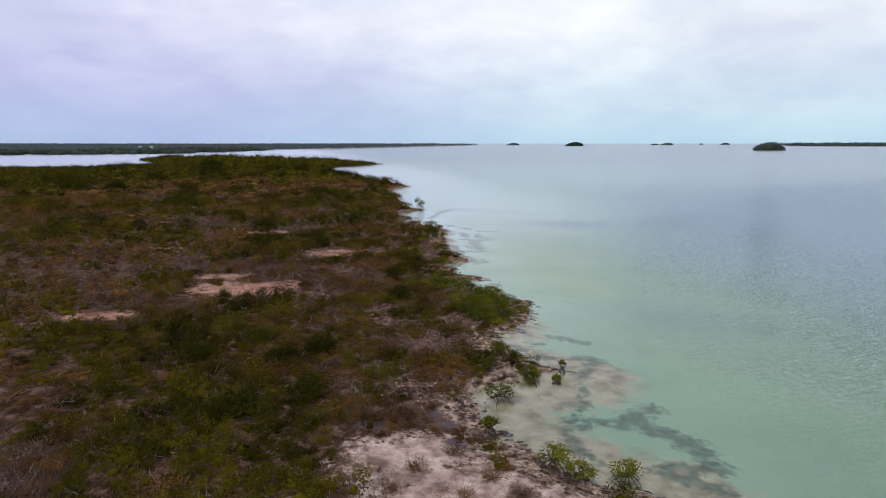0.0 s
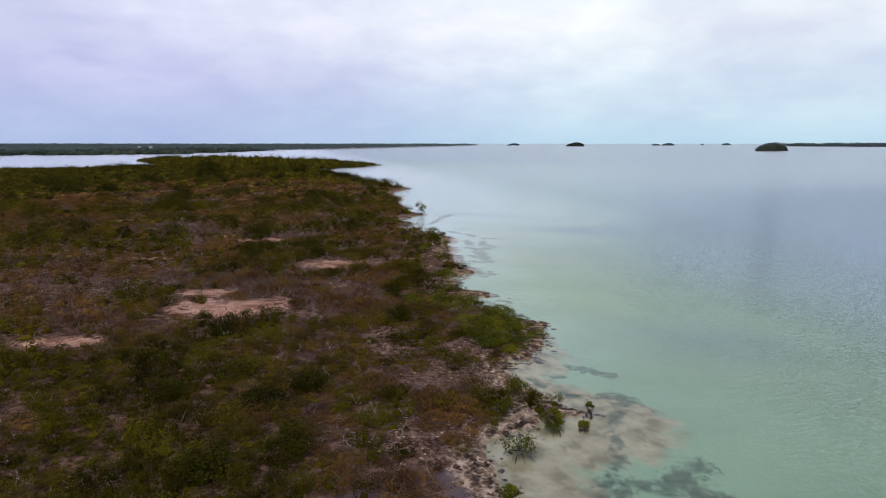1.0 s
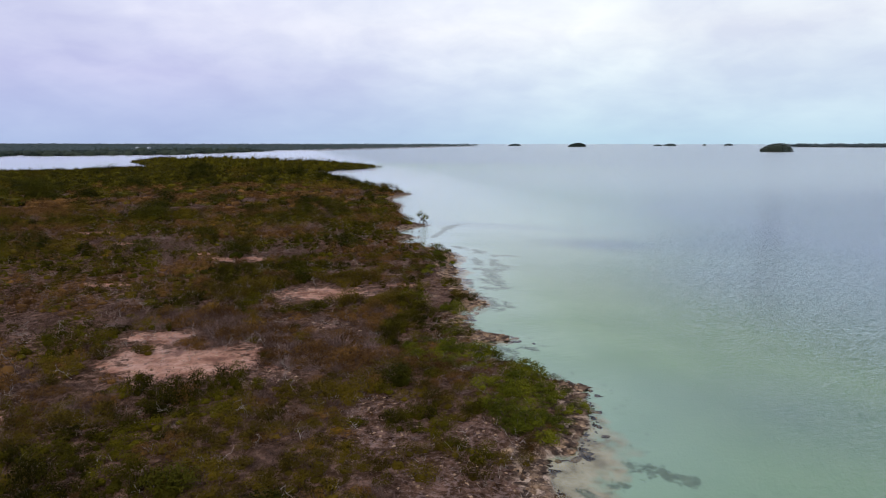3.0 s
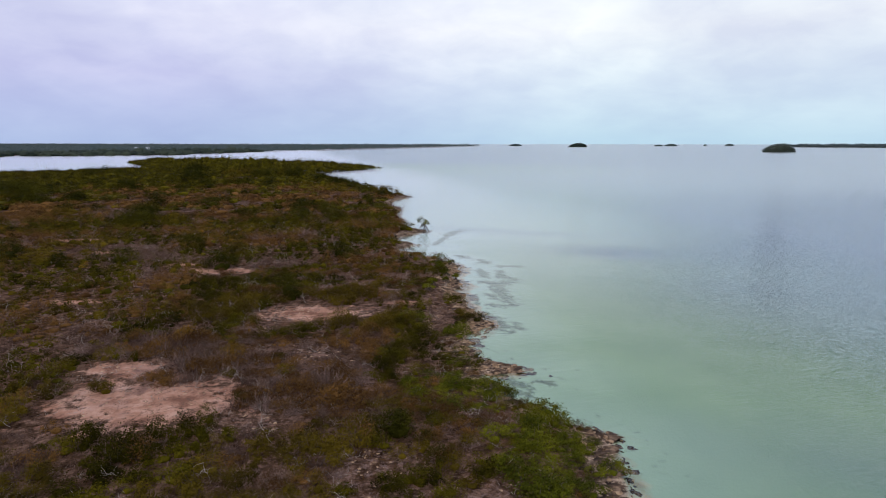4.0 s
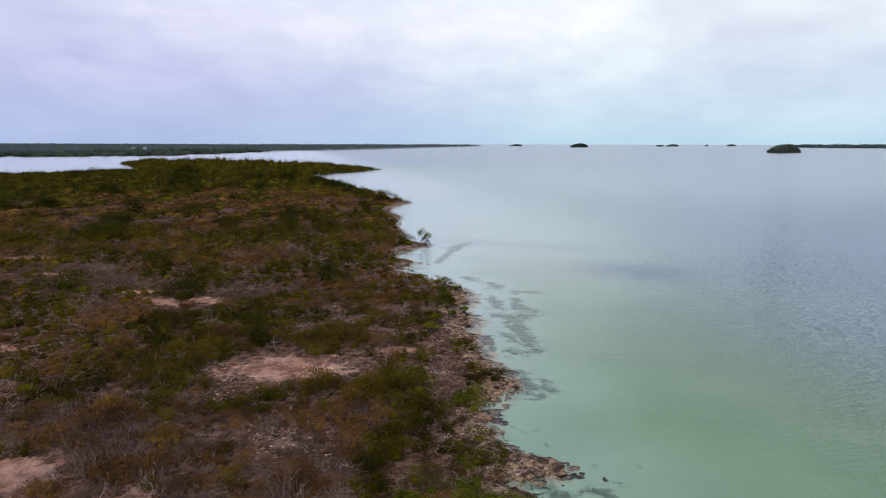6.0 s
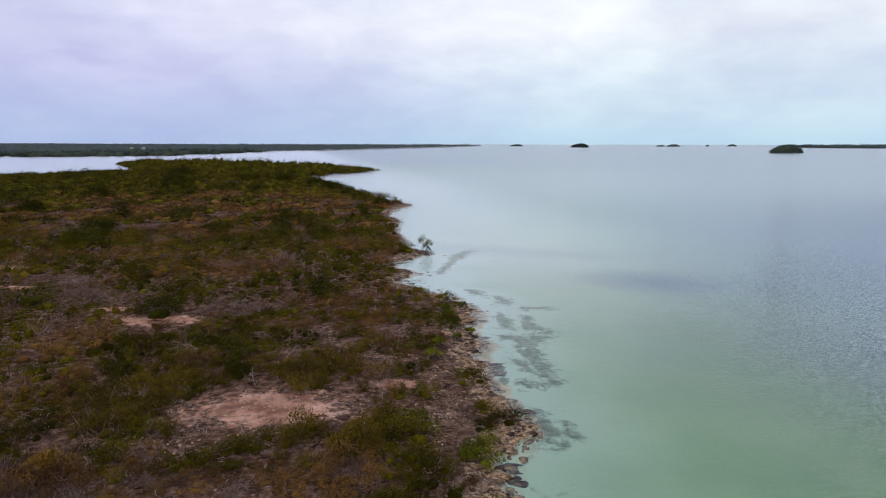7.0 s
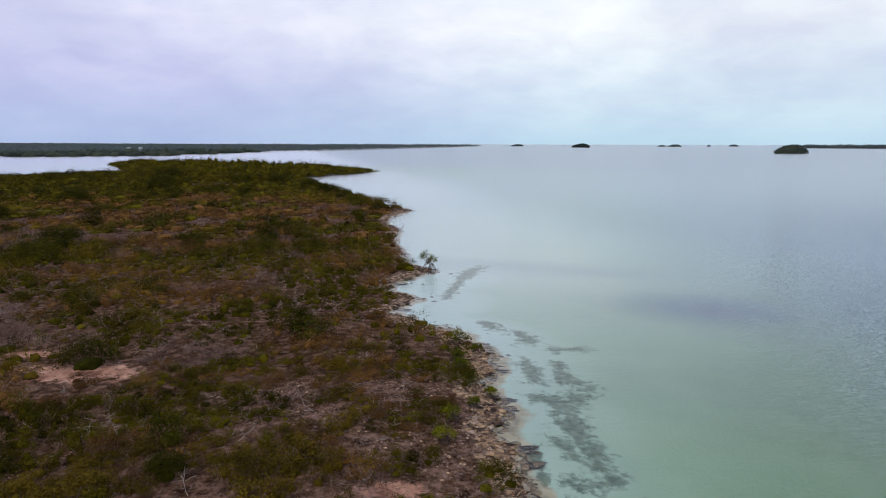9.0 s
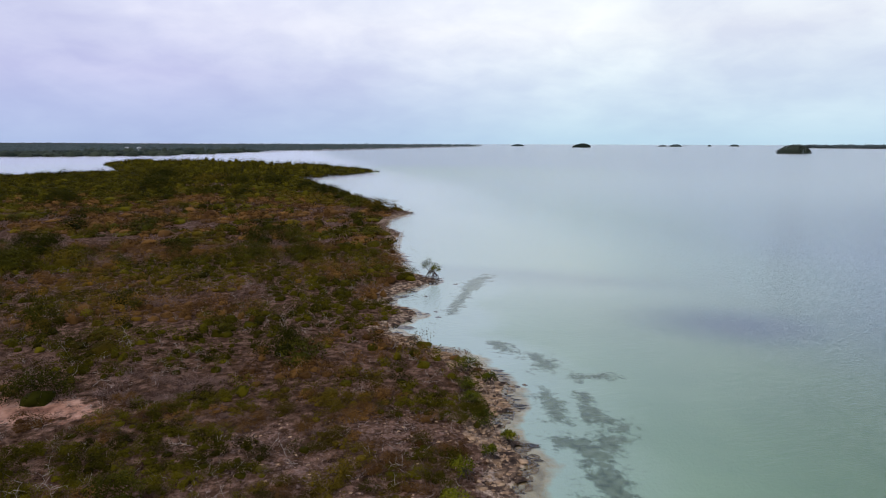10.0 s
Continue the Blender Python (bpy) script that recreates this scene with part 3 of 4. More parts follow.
def leafy_hearts(rng, base, rad, hgt, q=0.85):
    """Uneven domes that fill the inside of many bushes at once."""
    m_, n = len(base), 7
    ang = np.arange(n) / n * 6.283 + rng.uniform(0, 6.283, (m_, 1))
    rows = []
    for z, r in ((0.0, 0.80), (0.42, 0.86), (0.74, 0.52)):
        rr = rad[:, None] * q * r * rng.uniform(0.72, 1.22, (m_, n))
        rows.append(np.stack([np.cos(ang) * rr, np.sin(ang) * rr, hgt[:, None] * q * z * rng.uniform(0.75, 1.2, (m_, n))], -1))
    top = np.stack([rng.normal(0, 0.12, m_) * rad, rng.normal(0, 0.12, m_) * rad, hgt * q * rng.uniform(0.8, 1.0, m_)], -1)[:, None, :]
    v = np.concatenate([*rows, top], 1) + base[:, None, :]
    f = []
    for a in (0, n):
        for i in range(n):
            j = (i + 1) % n
            f += [(a + i, a + j, a + n + j), (a + i, a + n + j, a + n + i)]
    f += [(2 * n + i, 2 * n + (i + 1) % n, 3 * n) for i in range(n)]
    f = np.array(f)[None] + (np.arange(m_) * (3 * n + 1))[:, None, None]
    return v.reshape(-1, 3), f.reshape(-1, 3)


def both(a, b):
    return np.concatenate([a[0], b[0]]), np.concatenate([a[1], b[1] + len(a[0])])


def twig_blades(rng, base, rad, hgt, count, width):
    """Thin forked twigs fanning out of many bushes at once, as slim three-cornered blades."""
    m_ = len(base)
    d = rng.normal(0, 1, (m_, count, 3))
    d[..., 2] = np.abs(d[..., 2]) * 0.8 + 0.12
    d = unit(d)
    ln = rng.uniform(0.5, 1.0, (m_, count, 1))
    foot = base[:, None, :] + rng.normal(0, 1, (m_, count, 3)) * rad[:, None, None] * np.array([0.36, 0.36, 0.0])
    start = foot + d * ln * np.stack([rad, rad, hgt], -1)[:, None, :] * 0.12
    end = foot + d * ln * np.stack([rad, rad, hgt], -1)[:, None, :] + rng.normal(0, 0.06, (m_, count, 3))
    # forks
    k = rng.uniform(0.35, 0.8, (m_, count, 1))
    fs = start + (end - start) * k
    fe = fs + unit(d + rng.normal(0, 0.7, (m_, count, 3))) * ln * rad[:, None, None] * 0.45
    s_, e_ = np.concatenate([start, fs], 1).reshape(-1, 3), np.concatenate([end, fe], 1).reshape(-1, 3)
    side = unit(np.cross(e_ - s_, rng.normal(0, 1, s_.shape))) * width / 2
    v = np.stack([s_ + side, s_ - side, e_], 1)
    return v.reshape(-1, 3), np.arange(len(v) * 3).reshape(-1, 3)


def tube(path, radii, sides=3):
    """A tapering tube along a path, as verts and faces lists."""
    path = [Vector(p) for p in path]
    verts, faces = [], []
    for i, p in enumerate(path):
        d = (path[min(i + 1, len(path) - 1)] - path[max(i - 1, 0)]).normalized()
        a = d.cross(Vector((0.31, 0.77, 0.55))).normalized()
        b = d.cross(a)
        for s in range(sides):
            w = 2 * math.pi * s / sides
            verts.append(p + (a * math.cos(w) + b * math.sin(w)) * radii[i])
    for i in range(len(path) - 1):
        for s in range(sides):
            o, q = i * sides, (s + 1) % sides
            faces.append((o + s, o + q, o + sides + q, o + sides + s))
    faces.append(tuple(range((len(path) - 1) * sides, len(path) * sides)))
    return verts, faces


def tubes_mesh(name, tubes):
    verts, faces = [], []
    for path, radii in tubes:
        v, f = tube(path, radii)
        o = len(verts)
        verts += v
        faces += [tuple(i + o for i in t) for t in f]
    me = bpy.data.meshes.new(name)
    me.from_pydata([tuple(v) for v in verts], [], faces)
    return me


def wander(rnd, start, way, length, steps, bend, lift=0.0):
    """A crooked line."""
    p, d, out = Vector(start), Vector(way).normalized(), [Vector(start)]
    for _ in range(steps):
        d = (d + Vector((rnd.gauss(0, bend), rnd.gauss(0, bend), rnd.gauss(0, bend) + lift))).normalized()
        p = p + d * length / steps
        out.append(p.copy())
    return out


def stems_mesh(rnd, rad, hgt, count, thick):
    tubes = []
    for _ in range(count):
        a = rnd.uniform(0, 6.28)
        path = wander(rnd, (rnd.gauss(0, 0.06), rnd.gauss(0, 0.06), -0.05), (math.cos(a) * 0.8, math.sin(a) * 0.8, 0.9), max(rad, hgt) * rnd.uniform(0.6, 0.95), 4, 0.22, 0.02)
        tubes.append((path, [thick * (1 - 0.2 * i) for i in range(5)]))
    return tubes_mesh("stems", tubes)


def shrub(name, label, category, group, rng, rnd, rad, hgt, material, clumps=9, leaves=40, size=0.085, twigs=0, heart=0.0):
    """A leafy shrub: an empty at its foot, stems and foliage."""
    root = tagged(new(name), label, category, group)
    tagged(part("stem_tangle", stems_mesh(rnd, rad, hgt, 4, 0.016), STEM, root), kind="stuff")
    zero, r1, h1_ = np.zeros((1, 3)), np.array([rad]), np.array([hgt])
    p, w = crown_points(rng, zero, r1, h1_, clumps, leaves)
    v, f = both(leaf_blades(rng, p, w, size * rng.uniform(0.7, 1.4, len(p)), size * 0.52, True), leafy_hearts(rng, zero, r1, h1_, 0.30 + heart))
    part("foliage", plain_mesh("foliage", v, f), material, root)
    if twigs:
        v, f = twig_blades(rng, zero, r1 * 1.05, h1_ * 1.1, twigs, 0.016)
        tagged(part("twig_tangle", plain_mesh("twig_tangle", v, f), TWIG, root, "grey leafless twigs"), kind="stuff")
    return root


def twig_shrub(name, label, category, group, rng, rnd, rad, hgt, twigs=135):
    root = tagged(new(name), label, category, group)
    tagged(part("stem_tangle", stems_mesh(rnd, rad, hgt, 5, 0.014), STEM, root), kind="stuff")
    v, f = twig_blades(rng, np.zeros((1, 3)), np.array([rad]), np.array([hgt]), twigs, 0.015)
    tagged(part("twig_tangle", plain_mesh("twig_tangle", v, f), TWIG, root), kind="stuff")
    return root


def snag(name, label, group, rnd, size):
    """A bleached dead branch standing or lying in the scrub."""
    root = tagged(new(name), label, "dead branch", group)
    a = rnd.uniform(0, 6.28)
    trunk = wander(rnd, (0, 0, -0.05), (math.cos(a) * 0.9, math.sin(a) * 0.9, 0.7), size, 6, 0.38)
    part("trunk", tubes_mesh("trunk", [(trunk, [0.015 * (1 - 0.10 * i) for i in range(7)])]), BLEACHED, root)
    for i in range(2, 7):
        for _ in range(2 if i < 5 else 1):
            way = Vector((rnd.gauss(0, 1), rnd.gauss(0, 1), rnd.uniform(0.0, 1.0)))
            br = wander(rnd, trunk[i], way, size * rnd.uniform(0.25, 0.6), 4, 0.5)
            part("branch", tubes_mesh("branch", [(br, [0.009, 0.008, 0.007, 0.005, 0.003])]), BLEACHED, root)
    return root


def mangrove(name, label, group, rng, rnd, rad, hgt, roots=12, clumps=8, leaves=60):
    """A small red mangrove on arching prop roots."""
    root = tagged(new(name), label, "mangrove", group)
    for i in range(roots):
        a = 6.283 * i / roots + rnd.uniform(-0.3, 0.3)
        r, h = rad * rnd.uniform(0.45, 0.95), hgt * rnd.uniform(0.3, 0.5)
        ca, sa = math.cos(a), math.sin(a)
        path = [Vector((ca * r * q, sa * r * q, h * (1 - q ** 2.2) - 0.25 * (q > 0.99))) for q in (0.05, 0.3, 0.55, 0.78, 0.92, 1.0)]
        part("prop_root", tubes_mesh("prop_root", [(path, [0.022, 0.02, 0.018, 0.016, 0.014, 0.012])]), ROOT, root, "dark arching prop root")
    for i in range(6):
        a = rnd.uniform(0, 6.28)
        path = wander(rnd, (0, 0, hgt * 0.3), (math.cos(a) * 0.7, math.sin(a) * 0.7, 1), hgt * rnd.uniform(0.5, 0.75), 4, 0.2)
        part("stem", tubes_mesh("stem", [(path, [0.03, 0.025, 0.02, 0.014, 0.008])]), STEM, root)
    p, w = crown_points(rng, np.zeros((1, 3)), np.array([rad]), np.array([hgt]), clumps, leaves)
    p[:, 2] = hgt * 0.36 + p[:, 2] * 0.66
    v, f = leaf_blades(rng, p, w, 0.10 * rng.uniform(0.7, 1.2, len(p)), 0.055)
    part("foliage", plain_mesh("foliage", v, f), BRIGHT, root, "glossy yellow-green leaves")
    return root


def rock_mesh(name, rnd, flat):
    """A broken limestone slab: jagged outline, undercut foot, pitted top."""
    bm = bmesh.new()
    n = 13
    rim = [rnd.choice((0.55, 0.75, 0.95, 1.15)) * rnd.uniform(0.9, 1.1) for _ in range(n)]
    rings = []
    for z, q in ((-0.6, 0.80), (0.05, 1.0), (0.42, 0.93), (0.55, 0.60)):
        rings.append([bm.verts.new((math.cos(6.283 * i / n) * rim[i] * q * rnd.uniform(0.92, 1.08), math.sin(6.283 * i / n) * rim[i] * q * rnd.uniform(0.92, 1.08),
                                    (z + rnd.uniform(-0.1, 0.1)) * flat)) for i in range(n)])
    for a, b in zip(rings, rings[1:]):
        for i in range(n):
            j = (i + 1) % n
            bm.faces.new((a[i], a[j], b[j], b[i]))
    mid = bm.verts.new((0, 0, 0.5 * flat))
    for i in range(n):
        bm.faces.new((rings[-1][i], rings[-1][(i + 1) % n], mid))
    me = bpy.data.meshes.new(name)
    bm.to_mesh(me)
    bm.free()
    return me


# ---------------------------------------------------------------- plants: planting
RNG = np.random.default_rng(7)
RND = random.Random(7)


def nearness(x, y):
    """How close the flight line comes to a spot, in metres."""
    return np.maximum(np.maximum(20.0, np.abs(x) / 0.74), y - 53.0)


def seeds(x0, x1, y0, y1, gap, rng):
    xs, ys = np.meshgrid(np.arange(x0, x1, gap), np.arange(y0, y1, gap))
    x = xs.ravel() + rng.uniform(-0.5, 0.5, xs.size) * gap
    y = ys.ravel() + rng.uniform(-0.5, 0.5, xs.size) * gap
    return x, y


def cover(x, y, rng):
    """Which kind of plant grows at a spot: 0 green, 1 olive, 2 brown, 3 dead twigs, 4 bright green, 5 yellow, -1 none."""
    d = inland(x, y, CAPE)
    dd = shore_distance(x, y)
    bare = blots(x, y, [(a, b, c2 + 0.5, e + 0.4) for a, b, c2, e in SAND]) + (fbm(x * 0.8, y * 0.8, 40) - 0.5) * 0.9
    bare = bare + np.clip(blots(x, y, STONY) - 0.32, 0, 1) * 1.5
    fine = np.interp(y, (60, 110), (0.5, 0.30))
    g = (1 - fine) * fbm(x * 0.13, y * 0.13, 31, 2) + fine * fbm(x * 0.42, y * 0.42, 37, 2)
    o = (1 - fine) * fbm(x * 0.10, y * 0.12, 52, 2) + fine * fbm(x * 0.36, y * 0.36, 57, 2)
    z = (1 - fine) * fbm(x * 0.09, y * 0.14, 73, 2) + fine * fbm(x * 0.4, y * 0.4, 79, 2)
    u = rng.uniform(0, 1, x.shape)
    # greener in the south, drier in the middle, greener again to the north
    g = g + np.interp(y, (22, 34, 42, 60, 72, 86, 95, 122, 132), (0.03, 0.0, -0.04, -0.03, -0.03, -0.015, 0.02, 0.02, -0.06)) + (u - 0.5) * 0.08
    gb, zb, bb = (np.clip(blots(x, y, q) - 0.35, 0, 1) for q in (GREENER, GREYER, BROWNER))
    g = g + 0.20 * gb - 0.16 * zb - 0.22 * bb
    o = o - 0.16 * zb - 0.10 * bb - np.interp(y, (110, 130), (0.0, 0.04))
    z = z + 0.22 * zb - 0.12 * bb
    jitter = np.interp(y, (50, 90), (1.0, 0.4))
    kind = np.where(z + (u - 0.5) * 0.50 * jitter > 0.53, 3, 2)
    kind[o + (rng.uniform(0, 1, x.shape) - 0.5) * 0.28 * jitter > 0.515] = 1
    kind[g > 0.525] = 0
    kind[(kind == 1) & (rng.uniform(0, 1, x.shape) < 0.02)] = 5
    kind[blots(x, y, YELLOWER) + (u - 0.5) * 0.4 > 0.55] = 5
    # the greener fringe along the shore and the greener far end and west side
    fringe = (d < 4.8 - 0.03 * (y - 33)) & (y > 41) & (y < 64)
    kind[fringe & (fbm(x * 0.33, y * 0.33, 113, 2) + (u - 0.5) * 0.3 > 0.53)] = 4
    leafy = blots(x, y, [(4.2, 45.3, 2.2, 4.2), (0.5, 53, 2.6, 3.2), (-0.5, 61.5, 1.2, 2.0), (-2.6, 64.2, 1.0, 1.2)])
    kind[(leafy + (u - 0.5) * 0.5 > 0.5) & (d > 0.6)] = 4
    west = np.clip((y - 190 + np.maximum(0, -x - 70) * 0.9) / 45, 0, 1)
    kind[(rng.uniform(0, 1, x.shape) < west * 0.95)] = 0
    kind[(kind == 3) & (west > 0.2)] = 1
    kind[(d > 2) & (np.hypot((x + 78) / 9, (y - 238) / 10) < 1.0)] = 3
    kind[(d < 6) & (y > 62) & (y < 95) & (rng.uniform(0, 1, x.shape) < 0.4)] = 0
    gap = (fbm(x * 0.5, y * 0.5, 91) > 0.66) & (y < 110)
    thin = np.clip((d - 0.3) / 1.4, 0, 1)
    none = (dd < 0.35) | (bare > 0.50) | gap | (rng.uniform(0, 1, x.shape) > 0.25 + 0.75 * thin)
    kind[none] = -1
    return kind, d


def vigour(x, y):
    """How tall the scrub stands: thickets and low spots."""
    q = 0.6 * fbm(x * 0.20, y * 0.20, 301, 2) + 0.4 * fbm(x * 0.55, y * 0.55, 307, 2)
    return np.interp(q, (0.34, 0.46, 0.54, 0.66), (0.60, 0.85, 1.10, 1.60))


KINDS = {
    0: ("green_shrub", "dense dark green leafy shrub in the low scrub", "shrub", GREEN),
    1: ("olive_shrub", "olive-green small-leaved shrub on scrub soil", "shrub", OLIVE),
    2: ("dry_shrub", "brown half-dry shrub with withered leaves", "shrub", RUST),
    3: ("dead_shrub", "leafless grey-purple dead twig shrub", "dead shrub", TWIG),
    4: ("shore_shrub", "bright green leafy shrub beside the rocky shore", "shrub", BRIGHT),
    5: ("yellow_shrub", "low shrub with yellow-orange leaves in the scrub", "shrub", YELLOW),
}

# single shrubs where the flight passes nearest, the joined rest further off
x, y = seeds(-24, 9, 17.5, 84, 0.76, RNG)
kind, d = cover(x, y, RNG)
close = (nearness(x, y) < 30) & (kind >= 0)
singles = np.zeros(x.shape, bool)
for k in KINDS:
    pick = np.flatnonzero(close & (kind == k))
    RNG.shuffle(pick)
    singles[pick[:290]] = True
models = {}
for k, (name, label, cat, mat) in KINDS.items():
    models[k] = []
    for i in range(5):
        rad, hgt = (0.56 + 0.09 * i, 0.40 + 0.07 * ((i * 2) % 5))
        if k == 3:
            ob = twig_shrub(name, label, cat, name.replace("_", " ") + "s", RNG, RND, rad, hgt * 1.1)
        else:
            up = {0: 1.3, 4: 1.15, 5: 0.8, 2: 0.75}.get(k, 0.95)
            ob = shrub(name, label, cat, name.replace("_", " ") + "s", RNG, RND, rad * (1.0, 1.0, 1.0, 1.0, 1.15, 0.9)[k], hgt * up, mat,
                       clumps=17 if k == 4 else 13, leaves=41, size=0.092 if k == 4 else 0.070, twigs=(8, 26, 56, 0, 4, 14)[k])
        models[k].append(ob)
used = {k: 0 for k in KINDS}
for i in np.flatnonzero(singles):
    k = int(kind[i])
    n = used[k]
    used[k] += 1
    z = float(ground_at(x[i:i + 1], y[i:i + 1])[0])
    place = pose(float(x[i]), float(y[i]), z, 0, 0, RND.uniform(0, 360))
    if n < 5:
        ob = models[k][n]
        ob.matrix_world = place
    else:
        ob = copy_thing(models[k][n % 5], place)
    tall = float(vigour(x[i:i + 1], y[i:i + 1])[0])
    s = RND.uniform(0.7, 1.25) * min(1.35, tall ** 0.5)
    ob.scale = (s, s, s * RND.uniform(0.8, 1.2) * tall ** 0.5)
for k in KINDS:
    for ob in models[k][used[k]:]:
        for o in (*ob.children_recursive, ob):
            bpy.data.objects.remove(o)


def tinted(me, per_bush, counts):
    """One tint a bush on a mesh whose parts come bush by bush."""
    value = np.concatenate([np.repeat(per_bush, n) for n in counts])
    me.attributes.new("tint", "FLOAT", "POINT").data.foreach_set("value", value.astype(np.float32))


def scrub(name, label, x, y, k, rad, hgt, clumps, leaves, size, twigs, three, tw=0.02, heart=0.0, broad=0.6):
    """Many shrubs of one kind, too many to count, as one mesh."""
    if not len(x):
        return
    base = np.stack([x, y, ground_at(x, y)], 1)
    if k == 3:
        v, f = twig_blades(RNG, base, rad, hgt * 1.1, twigs, tw)
        counts = [twigs * 6]
    else:
        p, w = crown_points(RNG, base, rad, hgt, clumps, leaves)
        v, f = leaf_blades(RNG, p, w, size * RNG.uniform(0.7, 1.3, len(p)), size * broad, three)
        counts = [clumps * leaves * 3]
        if heart:
            v, f = both((v, f), leafy_hearts(RNG, base, rad, hgt, heart))
            counts.append(22)
    me = plain_mesh(name, v, f)
    tinted(me, RNG.uniform(0, 1, len(x)), counts)
    me.materials.append(KINDS[k][3])
    tagged(new(name, me), label, "scrub", kind="stuff")


STUFF = {0: "dense dark green scrub of leafy shrubs", 1: "olive-green scrub of small-leaved shrubs", 2: "brown half-dry scrub on sandy soil",
         3: "grey-purple thicket of leafless twigs", 4: "bright green leafy scrub along the shore", 5: "yellow-orange leaves in low scrub"}
rest = (kind >= 0) & ~singles
for k in KINDS:
    s = rest & (kind == k)
    n = int(s.sum())
    scrub("near_scrub", STUFF[k], x[s], y[s], k, RNG.uniform(0.45, 0.95, n), RNG.uniform(0.35, 0.75, n) * vigour(x[s], y[s]), 9, 32, 0.084, 100, True, heart=0.34)

# the middle distance
x, y = seeds(-100, 4, 20, 130, 1.25, RNG)
far = nearness(x, y)
keep = ~((x > -24) & (x < 9) & (y > 17.5) & (y < 84)) & (np.abs(x) < (y + 6) * 0.80)
x, y = x[keep], y[keep]
kind, d = cover(x, y, RNG)
for k in KINDS:
    s = kind == k
    n = int(s.sum())
    big = 1.0 + 0.35 * np.clip((y[s] - 60) / 60, 0, 1)
    scrub("middle_scrub", STUFF[k], x[s], y[s], k, RNG.uniform(0.6, 1.3, n) * big * vigour(x[s], y[s]) ** 0.5, RNG.uniform(0.5, 1.1, n) * big * vigour(x[s], y[s]), 8, 17, 0.122, 54, True, 0.024, 0.36)

# scrub beside and behind the flight line, seen only from above
x, y = seeds(-100, 9, -30, 120, 2.2, RNG)
keep = ~((x > -24) & (x < 9) & (y > 17.5) & (y < 84)) & ~((np.abs(x) < (y + 6) * 0.80) & (y > 20))
x, y = x[keep], y[keep]
kind, d = cover(x, y, RNG)
for k in KINDS:
    s = kind == k
    n = int(s.sum())
    scrub("outer_scrub", STUFF[k], x[s], y[s], k, RNG.uniform(0.8, 1.5, n), RNG.uniform(0.5, 1.1, n), 3, 6, 0.36, 16, True, 0.06, 0.62)

# the far end of the cape
x, y = seeds(-420, 0, 130, 450, 2.4, RNG)
keep = np.abs(x) < (y + 6) * 0.82
x, y = x[keep], y[keep]
kind, d = cover(x, y, RNG)
for k in KINDS:
    s = kind == k
    n = int(s.sum())
    north = np.clip((y[s] - 290) / 60, 0, 1)
    edge_drop = 1 + np.clip((y[s] - 200) / 90, 0, 1) * (np.interp(d[s], (1, 6, 22), (0.22, 0.6, 1.15)) - 1)
    tall = (1 + 0.5 * north) * np.where((x[s] < -110) & (y[s] < 345), 0.72, 1.0) * np.where(k == 0, np.interp(y[s], (180, 230), (1.15, 1.7)), 1.0) * (0.2 + 1.7 * fbm(x[s] * 0.10, y[s] * 0.10, 151, 2)) * (1 + 0.5 * np.clip((y[s] - 200) / 150, 0, 1)) * edge_drop
    scrub("distant_scrub", STUFF[k], x[s], y[s], k, RNG.uniform(1.1, 2.3, n) * RNG.uniform(0.9, 1.4, n) * (1 + 0.3 * north), RNG.uniform(0.5, 1.4, n) * tall * np.where(k == 3, 0.75, 1.0), 4, 11, 0.265, 20, True, 0.075, 0.62, 1.0)


# ---------------------------------------------------------------- distant wooded land and cays
def woods(name, x, y, tall, rad, size, material, clumps=4, leaves=6, solid=False):
    n = len(x)
    base = np.stack([x, y, np.zeros(n)], 1)
    p, w = crown_points(RNG, base, rad, tall, clumps, leaves)
    v, f = leaf_blades(RNG, p, unit(w * 0.35 + np.array([0, -0.45, 0.8])), size * RNG.uniform(0.8, 1.5, len(p)), size, True, 0.22)
    counts = [clumps * leaves * 3]
    if solid:
        v, f = both((v, f), leafy_hearts(RNG, base, rad, tall, 0.9))
        counts.append(22)
    me = plain_mesh(name, v, f)
    tinted(me, RNG.uniform(0, 1, n), counts)
    me.materials.append(material)
    return me


x = RNG.uniform(-2400, 130, 22000)
y = 560 + 1900 * RNG.uniform(0, 1, 22000) ** 1.7
d = shore_distance(x, y)
keep = (d > 2) & (inland(x, y, MAINLAND) > 0) & (np.abs(x) < y * 0.85)
x, y, d = x[keep], y[keep], d[keep]
tall = RNG.uniform(3.2, 5.8, len(x)) + 1.8 * np.clip((y - 900) / 900, 0, 1) + 2.5 * (fbm(x * 0.006, y * 0.006, 61) - 0.4)
tall = tall * RNG.choice((0.75, 0.9, 1.0, 1.1, 1.35), len(x))
# the front trees take the less hazed colour, those behind the hazed one
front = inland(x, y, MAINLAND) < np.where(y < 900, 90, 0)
for stand, material, words in ((front, COAST_GREEN, "dark green mangrove fringe along the far mainland shore, with less painted haze"), (~front, HAZED_GREEN, "low dark green forest on the far mainland, greyed by painted haze")):
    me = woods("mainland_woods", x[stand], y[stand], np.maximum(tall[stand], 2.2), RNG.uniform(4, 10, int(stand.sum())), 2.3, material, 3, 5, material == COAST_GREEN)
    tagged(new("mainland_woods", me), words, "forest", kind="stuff")

